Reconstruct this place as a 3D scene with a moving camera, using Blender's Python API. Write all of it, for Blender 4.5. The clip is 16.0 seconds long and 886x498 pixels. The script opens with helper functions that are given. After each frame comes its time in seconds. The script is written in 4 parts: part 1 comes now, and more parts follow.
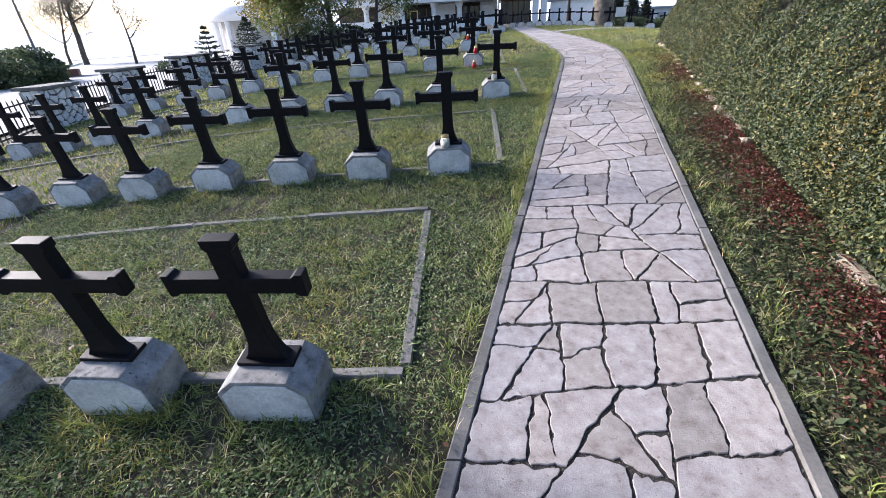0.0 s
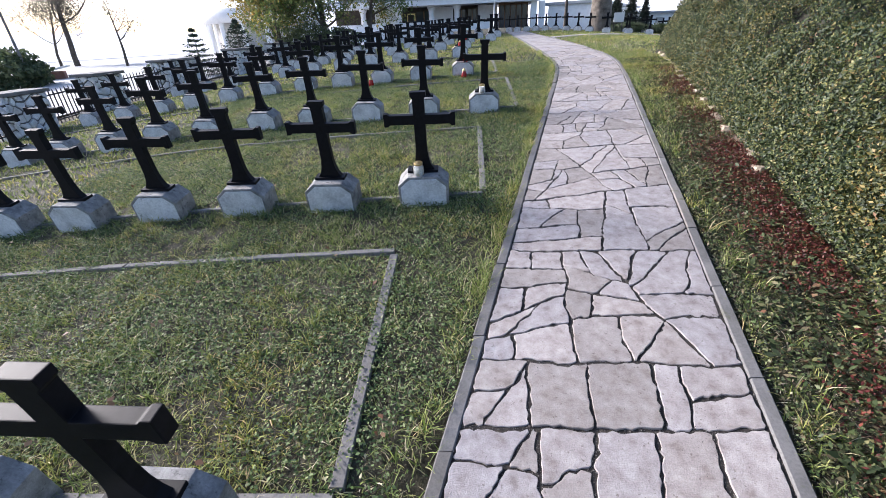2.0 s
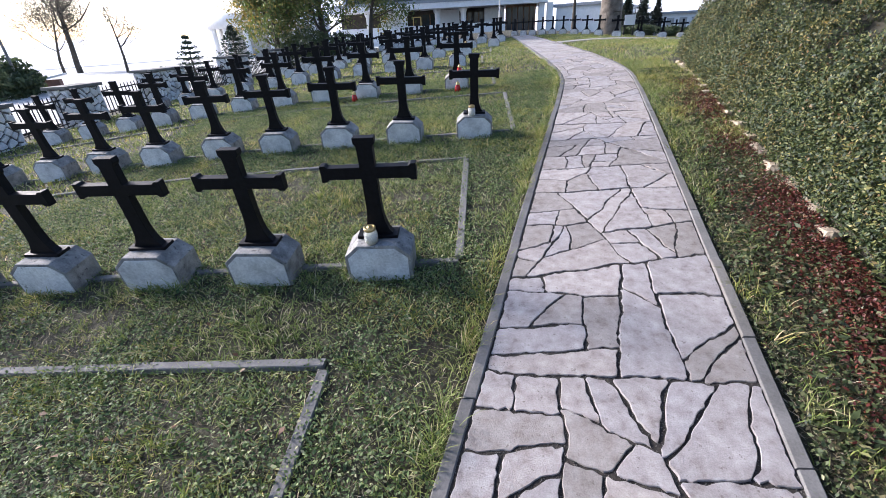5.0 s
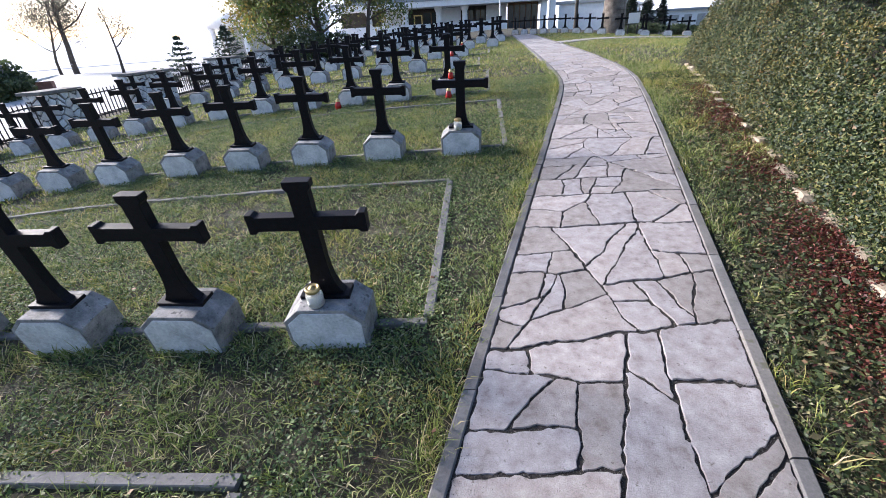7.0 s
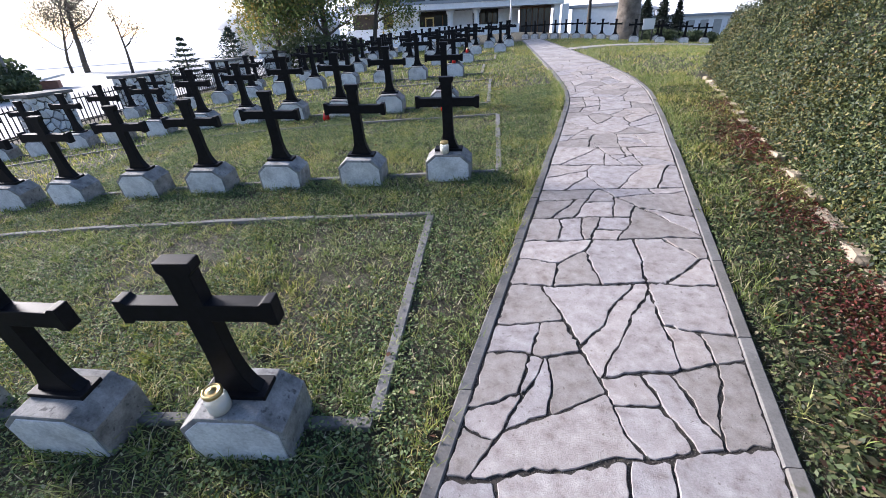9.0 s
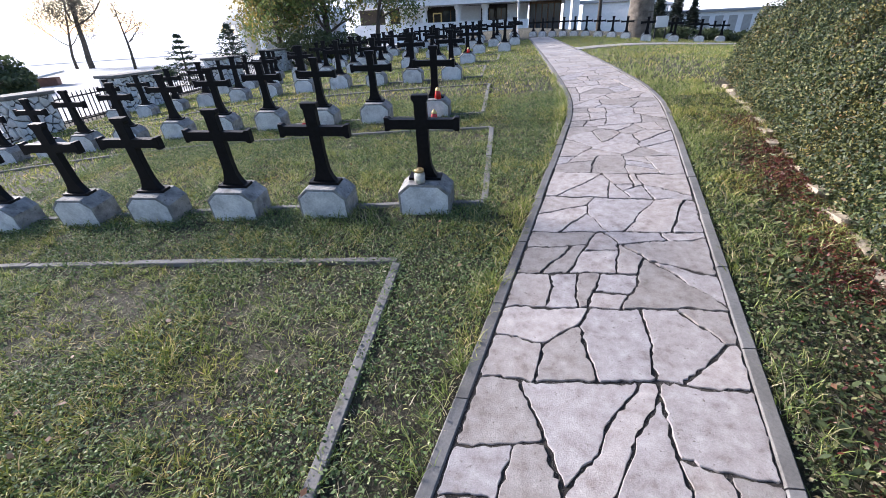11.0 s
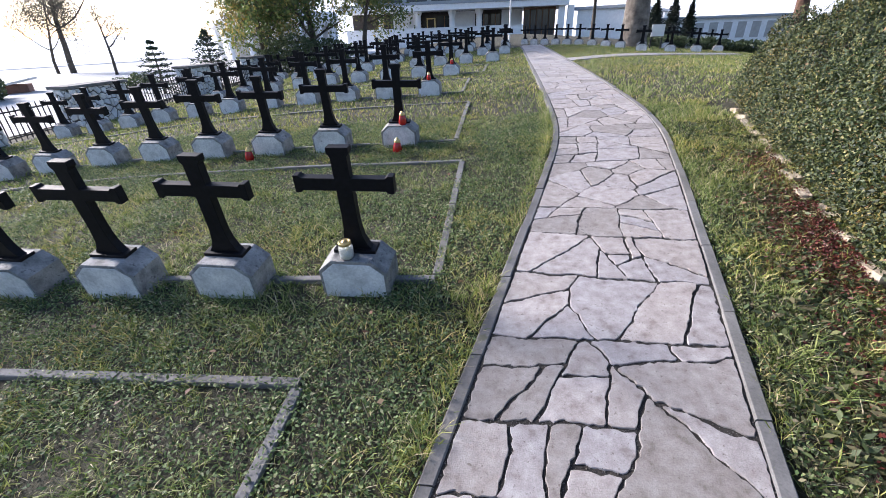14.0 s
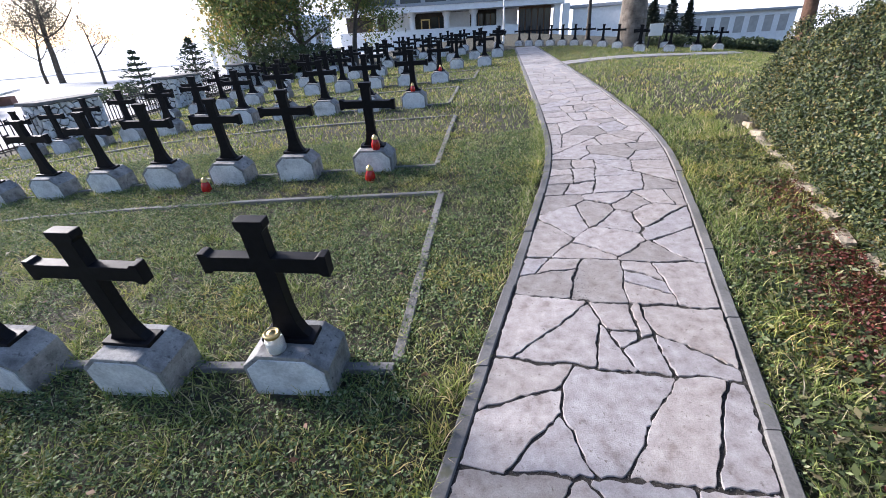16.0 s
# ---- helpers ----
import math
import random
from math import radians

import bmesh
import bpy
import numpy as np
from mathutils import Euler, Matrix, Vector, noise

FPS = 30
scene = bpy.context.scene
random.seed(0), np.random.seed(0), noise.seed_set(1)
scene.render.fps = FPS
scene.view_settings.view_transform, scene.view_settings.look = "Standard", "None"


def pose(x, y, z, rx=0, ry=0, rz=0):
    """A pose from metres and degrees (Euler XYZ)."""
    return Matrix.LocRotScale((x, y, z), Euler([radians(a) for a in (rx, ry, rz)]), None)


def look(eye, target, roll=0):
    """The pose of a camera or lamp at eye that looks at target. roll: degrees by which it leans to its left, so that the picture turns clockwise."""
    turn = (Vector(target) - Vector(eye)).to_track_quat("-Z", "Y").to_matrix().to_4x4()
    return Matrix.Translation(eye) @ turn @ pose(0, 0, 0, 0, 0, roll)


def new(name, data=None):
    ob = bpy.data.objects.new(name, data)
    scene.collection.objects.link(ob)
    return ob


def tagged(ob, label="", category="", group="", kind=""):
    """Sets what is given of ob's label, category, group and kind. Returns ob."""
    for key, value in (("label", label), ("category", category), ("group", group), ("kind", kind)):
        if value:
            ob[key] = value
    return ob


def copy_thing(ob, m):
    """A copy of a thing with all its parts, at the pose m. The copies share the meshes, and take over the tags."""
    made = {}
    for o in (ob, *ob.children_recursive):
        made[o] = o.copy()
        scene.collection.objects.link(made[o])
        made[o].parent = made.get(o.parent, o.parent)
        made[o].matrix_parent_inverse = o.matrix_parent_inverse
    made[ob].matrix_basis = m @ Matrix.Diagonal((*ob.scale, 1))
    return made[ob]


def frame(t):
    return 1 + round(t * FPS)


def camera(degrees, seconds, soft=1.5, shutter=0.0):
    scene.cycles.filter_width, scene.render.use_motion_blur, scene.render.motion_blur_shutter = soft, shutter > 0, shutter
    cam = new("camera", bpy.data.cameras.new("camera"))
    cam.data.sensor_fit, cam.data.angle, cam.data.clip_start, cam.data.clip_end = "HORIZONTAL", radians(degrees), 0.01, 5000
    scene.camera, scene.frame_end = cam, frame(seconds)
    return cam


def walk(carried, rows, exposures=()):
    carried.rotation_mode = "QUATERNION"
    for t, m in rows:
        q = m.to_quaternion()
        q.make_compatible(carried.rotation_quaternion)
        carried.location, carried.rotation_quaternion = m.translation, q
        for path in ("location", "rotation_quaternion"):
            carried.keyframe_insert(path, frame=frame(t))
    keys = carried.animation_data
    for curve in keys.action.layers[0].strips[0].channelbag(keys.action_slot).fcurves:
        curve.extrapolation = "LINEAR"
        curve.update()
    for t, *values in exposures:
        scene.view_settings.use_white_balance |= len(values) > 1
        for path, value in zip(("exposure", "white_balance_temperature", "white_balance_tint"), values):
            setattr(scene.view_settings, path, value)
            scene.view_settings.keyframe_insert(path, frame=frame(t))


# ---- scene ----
cam = camera(94.0, 16.0, soft=0.85)
# seconds, x, y, z, yaw, pitch, lean to the left
PATH = [
    (0, 0.000, 0.000, 1.589, 4.35, -27.96, -2.86),
    (0.5, 0.035, 0.161, 1.595, 4.02, -27.65, -2.95),
    (1, 0.095, 0.316, 1.606, 4.21, -27.54, -2.54),
    (1.5, 0.141, 0.449, 1.627, 4.54, -27.75, -2.41),
    (2, 0.175, 0.577, 1.651, 4.01, -27.68, -2.44),
    (2.5, 0.207, 0.782, 1.651, 3.43, -27.57, -2.37),
    (3, 0.226, 0.954, 1.675, 3.14, -27.62, -2.51),
    (3.5, 0.261, 1.109, 1.678, 3.17, -27.60, -2.75),
    (4, 0.324, 1.275, 1.691, 4.09, -27.43, -2.65),
    (6.5, 0.526, 2.013, 1.791, 5.76, -27.41, -3.21),
    (7, 0.582, 2.179, 1.791, 5.71, -27.59, -3.20),
    (7.5, 0.649, 2.374, 1.789, 6.95, -27.61, -2.71),
    (8, 0.711, 2.506, 1.819, 7.73, -27.52, -2.23),
    (8.5, 0.742, 2.625, 1.841, 7.40, -27.55, -2.21),
    (9, 0.770, 2.793, 1.850, 6.97, -27.30, -2.52),
    (11.5, 0.997, 3.626, 1.947, 8.26, -27.86, -2.38),
    (12, 1.026, 3.772, 1.956, 8.17, -27.55, -2.35),
    (12.5, 1.050, 3.929, 1.977, 8.17, -27.68, -2.34),
    (13, 1.068, 4.124, 2.003, 7.81, -27.57, -2.75),
    (13.5, 1.121, 4.288, 2.016, 7.28, -27.07, -2.46),
    (14, 1.195, 4.454, 2.029, 7.50, -27.34, -2.06),
    (14.5, 1.259, 4.605, 2.057, 8.06, -27.41, -1.97),
    (15, 1.296, 4.744, 2.079, 7.88, -27.21, -2.29),
    (15.5, 1.324, 4.878, 2.093, 7.56, -27.25, -2.58),
    (16, 1.329, 5.112, 2.133, 7.57, -27.32, -3.22),
]


def carried_pose(x, y, z, yaw, pitch, lean):
    return pose(x, y, z, 0, 0, yaw) @ pose(0, 0, 0, 90 + pitch) @ pose(0, 0, 0, 0, 0, lean)


walk(cam, [(r[0], carried_pose(*r[1:])) for r in PATH], [(0.0, 1.23, 5820, 18), (16.0, 1.23, 5820, 18)])

# ---- light ----
SUN_TURN, SUN_UP = 292.0, 24.0   # degrees clockwise from +y, degrees above the horizon
world = bpy.data.worlds.new("sky")
scene.world = world
world.use_nodes = True
wn = world.node_tree
wn.nodes.clear()
sky = wn.nodes.new("ShaderNodeTexSky")
sky.sky_type, sky.sun_disc = "NISHITA", False
sky.sun_elevation, sky.sun_rotation = radians(SUN_UP), radians(SUN_TURN)
sky.air_density, sky.dust_density, sky.ozone_density = 1.0, 1.6, 1.5
wb = wn.nodes.new("ShaderNodeBackground")
wb.inputs["Strength"].default_value = 0.105
wo = wn.nodes.new("ShaderNodeOutputWorld")
wn.links.new(sky.outputs[0], wb.inputs[0])
wn.links.new(wb.outputs[0], wo.inputs[0])
sun = new("sun", bpy.data.lights.new("sun", "SUN"))
sun.data.energy, sun.data.angle, sun.data.color = 4.3, radians(15.0), (1.0, 0.92, 0.8)
a, b = radians(SUN_TURN), radians(SUN_UP)
sun.matrix_world = look((0, 0, 0), (-math.sin(a) * math.cos(b), -math.cos(a) * math.cos(b), -math.sin(b)))


# ---- materials ----
def material(name):
    m = bpy.data.materials.new(name)
    m.use_nodes = True
    nt = m.node_tree
    return m, nt, nt.nodes["Principled BSDF"]


def node(nt, kind, **values):
    n = nt.nodes.new(kind)
    for k, v in values.items():
        n.inputs[k.replace("_", " ")].default_value = v
    return n


def ramp(nt, source, stops):
    r = nt.nodes.new("ShaderNodeValToRGB")
    el = r.color_ramp.elements
    while len(el) < len(stops):
        el.new(0.5)
    for e, (p, c) in zip(el, stops):
        e.position, e.color = p, (*c, 1)
    nt.links.new(source, r.inputs[0])
    return r.outputs[0]


def mixed(nt, kind, fac, c1, c2):
    n = nt.nodes.new("ShaderNodeMix")
    n.data_type, n.blend_type = "RGBA", kind
    for sock, v in ((n.inputs[0], fac), (n.inputs[6], c1), (n.inputs[7], c2)):
        if isinstance(v, bpy.types.NodeSocket):
            nt.links.new(v, sock)
        else:
            sock.default_value = v
    return n.outputs[2]


def coords(nt, scale=1.0):
    g = nt.nodes.new("ShaderNodeNewGeometry")
    return g.outputs["Position"]


def noise_out(nt, scale, detail=4.0, rough=0.6, where=None):
    n = node(nt, "ShaderNodeTexNoise", Scale=scale, Detail=detail, Roughness=rough)
    nt.links.new(where or coords(nt), n.inputs["Vector"])
    return n.outputs["Fac"]


def bumped(nt, bsdf, height, strength, distance):
    bp = node(nt, "ShaderNodeBump", Strength=strength, Distance=distance)
    nt.links.new(height, bp.inputs["Height"])
    nt.links.new(bp.outputs[0], bsdf.inputs["Normal"])


def rocky(name, stops, big, fine, rough=0.85, bump=0.5, depth=0.004, vary=0.0, spots=None, island=False):
    """A mineral surface: stains at a large scale, grain at a small one."""
    m, nt, p = material(name)
    col = ramp(nt, noise_out(nt, big, 5), stops)
    grain = noise_out(nt, fine, 4, 0.7)
    col = mixed(nt, "MULTIPLY", 1.0, col, ramp(nt, grain, [(0.25, (0.72, 0.72, 0.72)), (0.6, (1.05, 1.05, 1.05))]))
    if spots:
        sp_ = noise_out(nt, spots[0], 3, 0.6)
        col = mixed(nt, "MIX", ramp(nt, sp_, [(spots[1], (0, 0, 0)), (spots[1] + 0.08, (1, 1, 1))]), col, (*spots[2], 1))
    if vary or island:
        if island:
            rnd = nt.nodes.new("ShaderNodeNewGeometry").outputs["Random Per Island"]
        else:
            rnd = nt.nodes.new("ShaderNodeObjectInfo").outputs["Random"]
        v = vary
        tone = ramp(nt, rnd, [(0.0, (1 - v, 1 - v * 1.06, 1 - v * 1.15)), (0.35, (1, 0.965, 0.935)), (0.7, (1 - v * 0.4, 1 - v * 0.38, 1 - v * 0.25)), (1.0, (1 + v * 0.3, 1 + v * 0.2, 1 + v * 0.12))])
        col = mixed(nt, "MULTIPLY", 1.0, col, tone)
    nt.links.new(col, p.inputs["Base Color"])
    p.inputs["Roughness"].default_value = rough
    bumped(nt, p, grain, bump, depth)
    return m


def leafy(name, stops, rough=0.55, through_light=0.25, big=None):
    """Leaves and blades: a tone for each leaf, and light that shines through."""
    m, nt, p = material(name)
    rnd = nt.nodes.new("ShaderNodeNewGeometry").outputs["Random Per Island"]
    col = ramp(nt, rnd, stops)
    if big:
        col = mixed(nt, "MIX", ramp(nt, noise_out(nt, big[0], 3), [(big[1], (0, 0, 0)), (big[1] + 0.15, (1, 1, 1))]), col, mixed(nt, "MULTIPLY", 1.0, col, (*big[2], 1)))
    nt.links.new(col, p.inputs["Base Color"])
    p.inputs["Roughness"].default_value = rough
    tr = nt.nodes.new("ShaderNodeBsdfTranslucent")
    nt.links.new(col, tr.inputs["Color"])
    mx = nt.nodes.new("ShaderNodeMixShader")
    mx.inputs[0].default_value = through_light
    out = nt.nodes["Material Output"]
    nt.links.new(p.outputs[0], mx.inputs[1])
    nt.links.new(tr.outputs[0], mx.inputs[2])
    nt.links.new(mx.outputs[0], out.inputs[0])
    return m


def plain(name, color, rough=0.5, metal=0.0, grain=(60.0, 0.15), bump=0.1):
    m, nt, p = material(name)
    g = noise_out(nt, grain[0], 4)
    k = grain[1]
    col = mixed(nt, "MULTIPLY", 1.0, (*color, 1), ramp(nt, g, [(0.3, (1 - k, 1 - k, 1 - k)), (0.7, (1 + k, 1 + k, 1 + k))]))
    nt.links.new(col, p.inputs["Base Color"])
    p.inputs["Roughness"].default_value, p.inputs["Metallic"].default_value = rough, metal
    if bump:
        bumped(nt, p, g, bump, 0.002)
    return m


M_SOIL = rocky("lawn soil", [(0.3, (0.02, 0.018, 0.011)), (0.45, (0.042, 0.038, 0.021)), (0.6, (0.07, 0.065, 0.036)), (0.75, (0.14, 0.125, 0.085))], 9.0, 60.0, 0.95, 1.0, 0.03, spots=(70.0, 0.63, (0.2, 0.17, 0.11)))
M_GRASS = leafy("grass blades", [(0.0, (0.065, 0.1, 0.024)), (0.25, (0.16, 0.225, 0.047)), (0.55, (0.265, 0.325, 0.085)), (0.8, (0.38, 0.39, 0.145)), (0.92, (0.48, 0.42, 0.24)), (1.0, (0.64, 0.56, 0.4))], 0.7, 0.3, big=(1.4, 0.47, (1.25, 1.08, 0.85)))
M_WEED = leafy("weed leaves", [(0.0, (0.03, 0.06, 0.018)), (0.35, (0.09, 0.145, 0.045)), (0.7, (0.17, 0.235, 0.085)), (0.9, (0.27, 0.32, 0.14)), (1.0, (0.42, 0.4, 0.24))], 0.75, 0.25)
M_ROSETTE = leafy("broad weed leaves", [(0.0, (0.025, 0.036, 0.013)), (0.4, (0.06, 0.085, 0.028)), (0.7, (0.11, 0.135, 0.045)), (0.88, (0.13, 0.1, 0.055)), (1.0, (0.28, 0.28, 0.11))], 0.6, 0.22)
M_STRAW = leafy("dry grass litter", [(0.0, (0.12, 0.09, 0.05)), (0.4, (0.27, 0.22, 0.13)), (0.8, (0.42, 0.36, 0.24)), (1.0, (0.58, 0.52, 0.4))], 0.7, 0.12)
M_DRY = leafy("fallen leaves", [(0.0, (0.08, 0.03, 0.014)), (0.5, (0.16, 0.075, 0.035)), (1.0, (0.3, 0.2, 0.11))], 0.7, 0.1)
M_SEDUM = leafy("red ground cover", [(0.0, (0.05, 0.01, 0.008)), (0.5, (0.11, 0.02, 0.014)), (0.8, (0.17, 0.045, 0.025)), (0.9, (0.15, 0.09, 0.04)), (1.0, (0.06, 0.075, 0.024))], 0.55, 0.15)
M_HEDGE = leafy("hedge leaves", [(0.0, (0.01, 0.021, 0.008)), (0.35, (0.026, 0.046, 0.015)), (0.65, (0.058, 0.084, 0.025)), (0.85, (0.13, 0.145, 0.04)), (0.95, (0.22, 0.2, 0.065)), (1.0, (0.15, 0.08, 0.04))], 0.6, 0.18, big=(1.3, 0.5, (1.25, 0.98, 0.8)))
# twig brown taken near black, with the hedge's inner shade in the colour
M_TWIG_SHADE = plain("hedge twigs and inner shade", (0.03, 0.027, 0.016), 0.9, grain=(30, 0.4))
M_STONE = rocky("flagstone", [(0.3, (0.24, 0.208, 0.19)), (0.42, (0.335, 0.302, 0.286)), (0.55, (0.39, 0.36, 0.345)), (0.7, (0.47, 0.44, 0.425))], 16.0, 170.0, 0.8, 0.9, 0.004, 0.3, spots=(46.0, 0.64, (0.19, 0.165, 0.145)))
M_STONE_FAR = rocky("flagstone joined", [(0.3, (0.28, 0.255, 0.245)), (0.46, (0.36, 0.335, 0.32)), (0.56, (0.39, 0.36, 0.345)), (0.72, (0.44, 0.41, 0.39))], 2.6, 55.0, 0.72, 0.55, 0.004, 0.2, island=True)
M_JOINT = rocky("path joint grit", [(0.3, (0.02, 0.016, 0.013)), (0.6, (0.05, 0.042, 0.035)), (0.75, (0.09, 0.08, 0.045))], 40.0, 130.0, 0.95, 1.0, 0.01)
M_KERB = rocky("concrete edging", [(0.3, (0.13, 0.126, 0.118)), (0.6, (0.2, 0.193, 0.182)), (0.8, (0.26, 0.25, 0.235))], 5.0, 90.0, 0.9, 0.5, 0.003, 0.15, spots=(9.0, 0.64, (0.12, 0.12, 0.08)))
M_BASE = rocky("weathered concrete", [(0.28, (0.12, 0.12, 0.12)), (0.45, (0.23, 0.23, 0.226)), (0.6, (0.32, 0.32, 0.312)), (0.8, (0.42, 0.42, 0.41))], 12.0, 110.0, 0.88, 0.7, 0.004, 0.14, spots=(30.0, 0.6, (0.1, 0.1, 0.1)))
M_PANEL = rocky("pale render panel", [(0.28, (0.42, 0.43, 0.435)), (0.43, (0.62, 0.63, 0.64)), (0.6, (0.76, 0.77, 0.775)), (0.8, (0.82, 0.82, 0.82))], 7.0, 60.0, 0.85, 0.4, 0.002, 0.1, spots=(11.0, 0.68, (0.26, 0.27, 0.27)))
M_BLACK = plain("black painted steel", (0.006, 0.006, 0.008), 0.55, 0.0, (35, 0.35), 0.25)
M_BLACK.node_tree.nodes["Principled BSDF"].inputs["Specular IOR Level"].default_value = 0.14
M_WALLSTONE = rocky("white rubble stone", [(0.3, (0.6, 0.6, 0.6)), (0.55, (0.78, 0.78, 0.77)), (0.8, (0.86, 0.86, 0.85))], 4.0, 40.0, 0.9, 0.6, 0.008, 0.25)
M_MORTAR = rocky("wall mortar", [(0.3, (0.08, 0.078, 0.075)), (0.7, (0.15, 0.145, 0.14))], 6.0, 50.0, 0.95, 0.6, 0.006)
M_IRON = plain("fence iron", (0.016, 0.016, 0.018), 0.5, 0.0, (40, 0.3))
M_BARK = rocky("bark", [(0.3, (0.05, 0.04, 0.032)), (0.6, (0.1, 0.085, 0.068)), (0.8, (0.16, 0.14, 0.115))], 4.0, 22.0, 0.95, 1.0, 0.03)
M_BARK_PALE = rocky("pale plane bark", [(0.3, (0.09, 0.075, 0.06)), (0.55, (0.2, 0.17, 0.14)), (0.8, (0.32, 0.28, 0.23))], 4.0, 9.0, 0.95, 1.0, 0.04)
M_BARK_RED = rocky("reddish bark", [(0.3, (0.08, 0.045, 0.03)), (0.7, (0.18, 0.1, 0.065))], 5.0, 25.0, 0.95, 1.0, 0.03)
M_LEAF = leafy("tree leaves", [(0.0, (0.06, 0.1, 0.03)), (0.5, (0.11, 0.16, 0.05)), (0.85, (0.19, 0.2, 0.065)), (1.0, (0.3, 0.24, 0.08))], 0.6, 0.42, big=(0.5, 0.5, (1.6, 1.2, 0.75)))
M_LEAF_GOLD = leafy("yellowing leaves", [(0.0, (0.13, 0.11, 0.03)), (0.5, (0.24, 0.19, 0.045)), (1.0, (0.34, 0.26, 0.045))], 0.5, 0.35)
M_LEAF_RUST = leafy("thin autumn leaves", [(0.0, (0.09, 0.09, 0.06)), (0.5, (0.13, 0.12, 0.085)), (1.0, (0.17, 0.12, 0.09))], 0.5, 0.35)
M_NEEDLE = leafy("conifer needles", [(0.0, (0.016, 0.03, 0.02)), (0.6, (0.03, 0.055, 0.032)), (1.0, (0.05, 0.085, 0.045))], 0.5, 0.12)
M_NEEDLE_DARK = leafy("yew needles", [(0.0, (0.008, 0.014, 0.01)), (0.7, (0.018, 0.03, 0.018)), (1.0, (0.035, 0.05, 0.028))], 0.5, 0.1)
M_WHITE = plain("white painted render", (0.84, 0.84, 0.84), 0.8, 0.0, (3, 0.06), 0.2)
M_GREYWALL = plain("grey render", (0.42, 0.41, 0.39), 0.85, 0.0, (2, 0.12), 0.2)
M_ROOF = plain("roof sheet", (0.3, 0.32, 0.35), 0.5, 0.3, (4, 0.1), 0.1)
# near-black: the terrace recess's shade as colour, also used for the dark notice
M_SHADE_NOTICE = plain("terrace shade and dark notice", (0.05, 0.042, 0.036), 0.9, 0.0, (2, 0.3), 0.1)
M_WOOD = plain("brown timber", (0.14, 0.075, 0.04), 0.6, 0.0, (12, 0.3), 0.2)
M_ASPHALT = rocky("pale road paving", [(0.3, (0.42, 0.42, 0.42)), (0.7, (0.55, 0.55, 0.54))], 1.0, 30.0, 0.9, 0.3, 0.004)
M_SIGN = plain("white sign board", (0.72, 0.72, 0.7), 0.6, 0.0, (5, 0.05), 0)
M_BLUE = plain("blue kiosk panel", (0.12, 0.24, 0.42), 0.5, 0.0, (5, 0.1), 0)
M_RUSTBROWN = plain("brown cladding", (0.22, 0.11, 0.08), 0.8, 0.0, (5, 0.2), 0.2)
M_BUSH = leafy("bush leaves", [(0.0, (0.04, 0.06, 0.028)), (0.7, (0.08, 0.11, 0.048)), (1.0, (0.13, 0.15, 0.065))], 0.6, 0.3)
M_GOLDCAP = plain("gold lamp lid", (0.62, 0.46, 0.2), 0.3, 0.9, (60, 0.1), 0.05)
M_WAX = plain("white wax", (0.82, 0.81, 0.78), 0.45, 0.0, (30, 0.04), 0)


def glassy(name, color, rough=0.06):
    m, nt, p = material(name)
    p.inputs["Base Color"].default_value = (*color, 1)
    p.inputs["Roughness"].default_value = rough
    p.inputs["Transmission Weight"].default_value = 0.9
    p.inputs["IOR"].default_value = 1.45
    return m


M_GLASS = glassy("clear lamp glass", (0.95, 0.96, 0.95))
M_PANE = plain("dark window glass", (0.03, 0.04, 0.055), 0.08, 0.0, (2, 0.1), 0)
M_REDPLASTIC = plain("red lamp plastic", (0.4, 0.014, 0.012), 0.22, 0.0, (40, 0.1), 0)
# emission for the backdrop sheets: overexposed haze and sky put in as glow
m, nt, p = material("glowing white sky")
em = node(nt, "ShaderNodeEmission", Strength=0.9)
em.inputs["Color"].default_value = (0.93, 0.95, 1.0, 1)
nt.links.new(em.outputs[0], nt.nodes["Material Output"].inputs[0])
M_SKY_GLOW = m


# ---- the lie of the land ----
def sp(v, w):
    v = np.asarray(v, float) / w
    return w * np.where(v > 30, v, np.log1p(np.exp(np.minimum(v, 30))))


def gz(x, y):
    """The height of the ground: it climbs ahead, less so further on, and falls off to the fence and past the hedge."""
    x, y = np.asarray(x, float), np.asarray(y, float)
    zy = 0.1017 * y - 0.075 * sp(y - 10, 1.5) - 0.02 * sp(y - 30, 3) - 0.0067 * sp(y - 60, 5) + 0.1017 * sp(-y - 6, 2)
    zx = 0.0416 * x - 0.085 * sp(-x - 3.2, 0.8) + 0.12 * sp(-x - 14, 2) - 0.03 * sp(x - 6, 1.5) - 0.0116 * sp(x - 60, 5)
    return zy + zx - 0.05 * sp(x - 4.5, 0.6) * (1 + np.tanh((y - 14) / 2))


def path_left(y):
    return -0.36 + 0.245 * y - 0.225 * sp(y - 9.3, 0.4)


def path_right(y):
    return 1.0 + 0.225 * y - 0.225 * sp(y - 9.6, 0.4)


def hedge_edge(y):
    return 1.63 + 0.245 * y


# ---- builders ----
def mesh_of(name, verts, faces, mats, smooth=False, index=None):
    me = bpy.data.meshes.new(name)
    me.from_pydata([tuple(v) for v in verts], [], faces)
    for m_ in mats if isinstance(mats, (list, tuple)) else [mats]:
        me.materials.append(m_)
    if index is not None:
        me.polygons.foreach_set("material_index", index)
    if smooth:
        me.polygons.foreach_set("use_smooth", [True] * len(me.polygons))
    me.update()
    return me


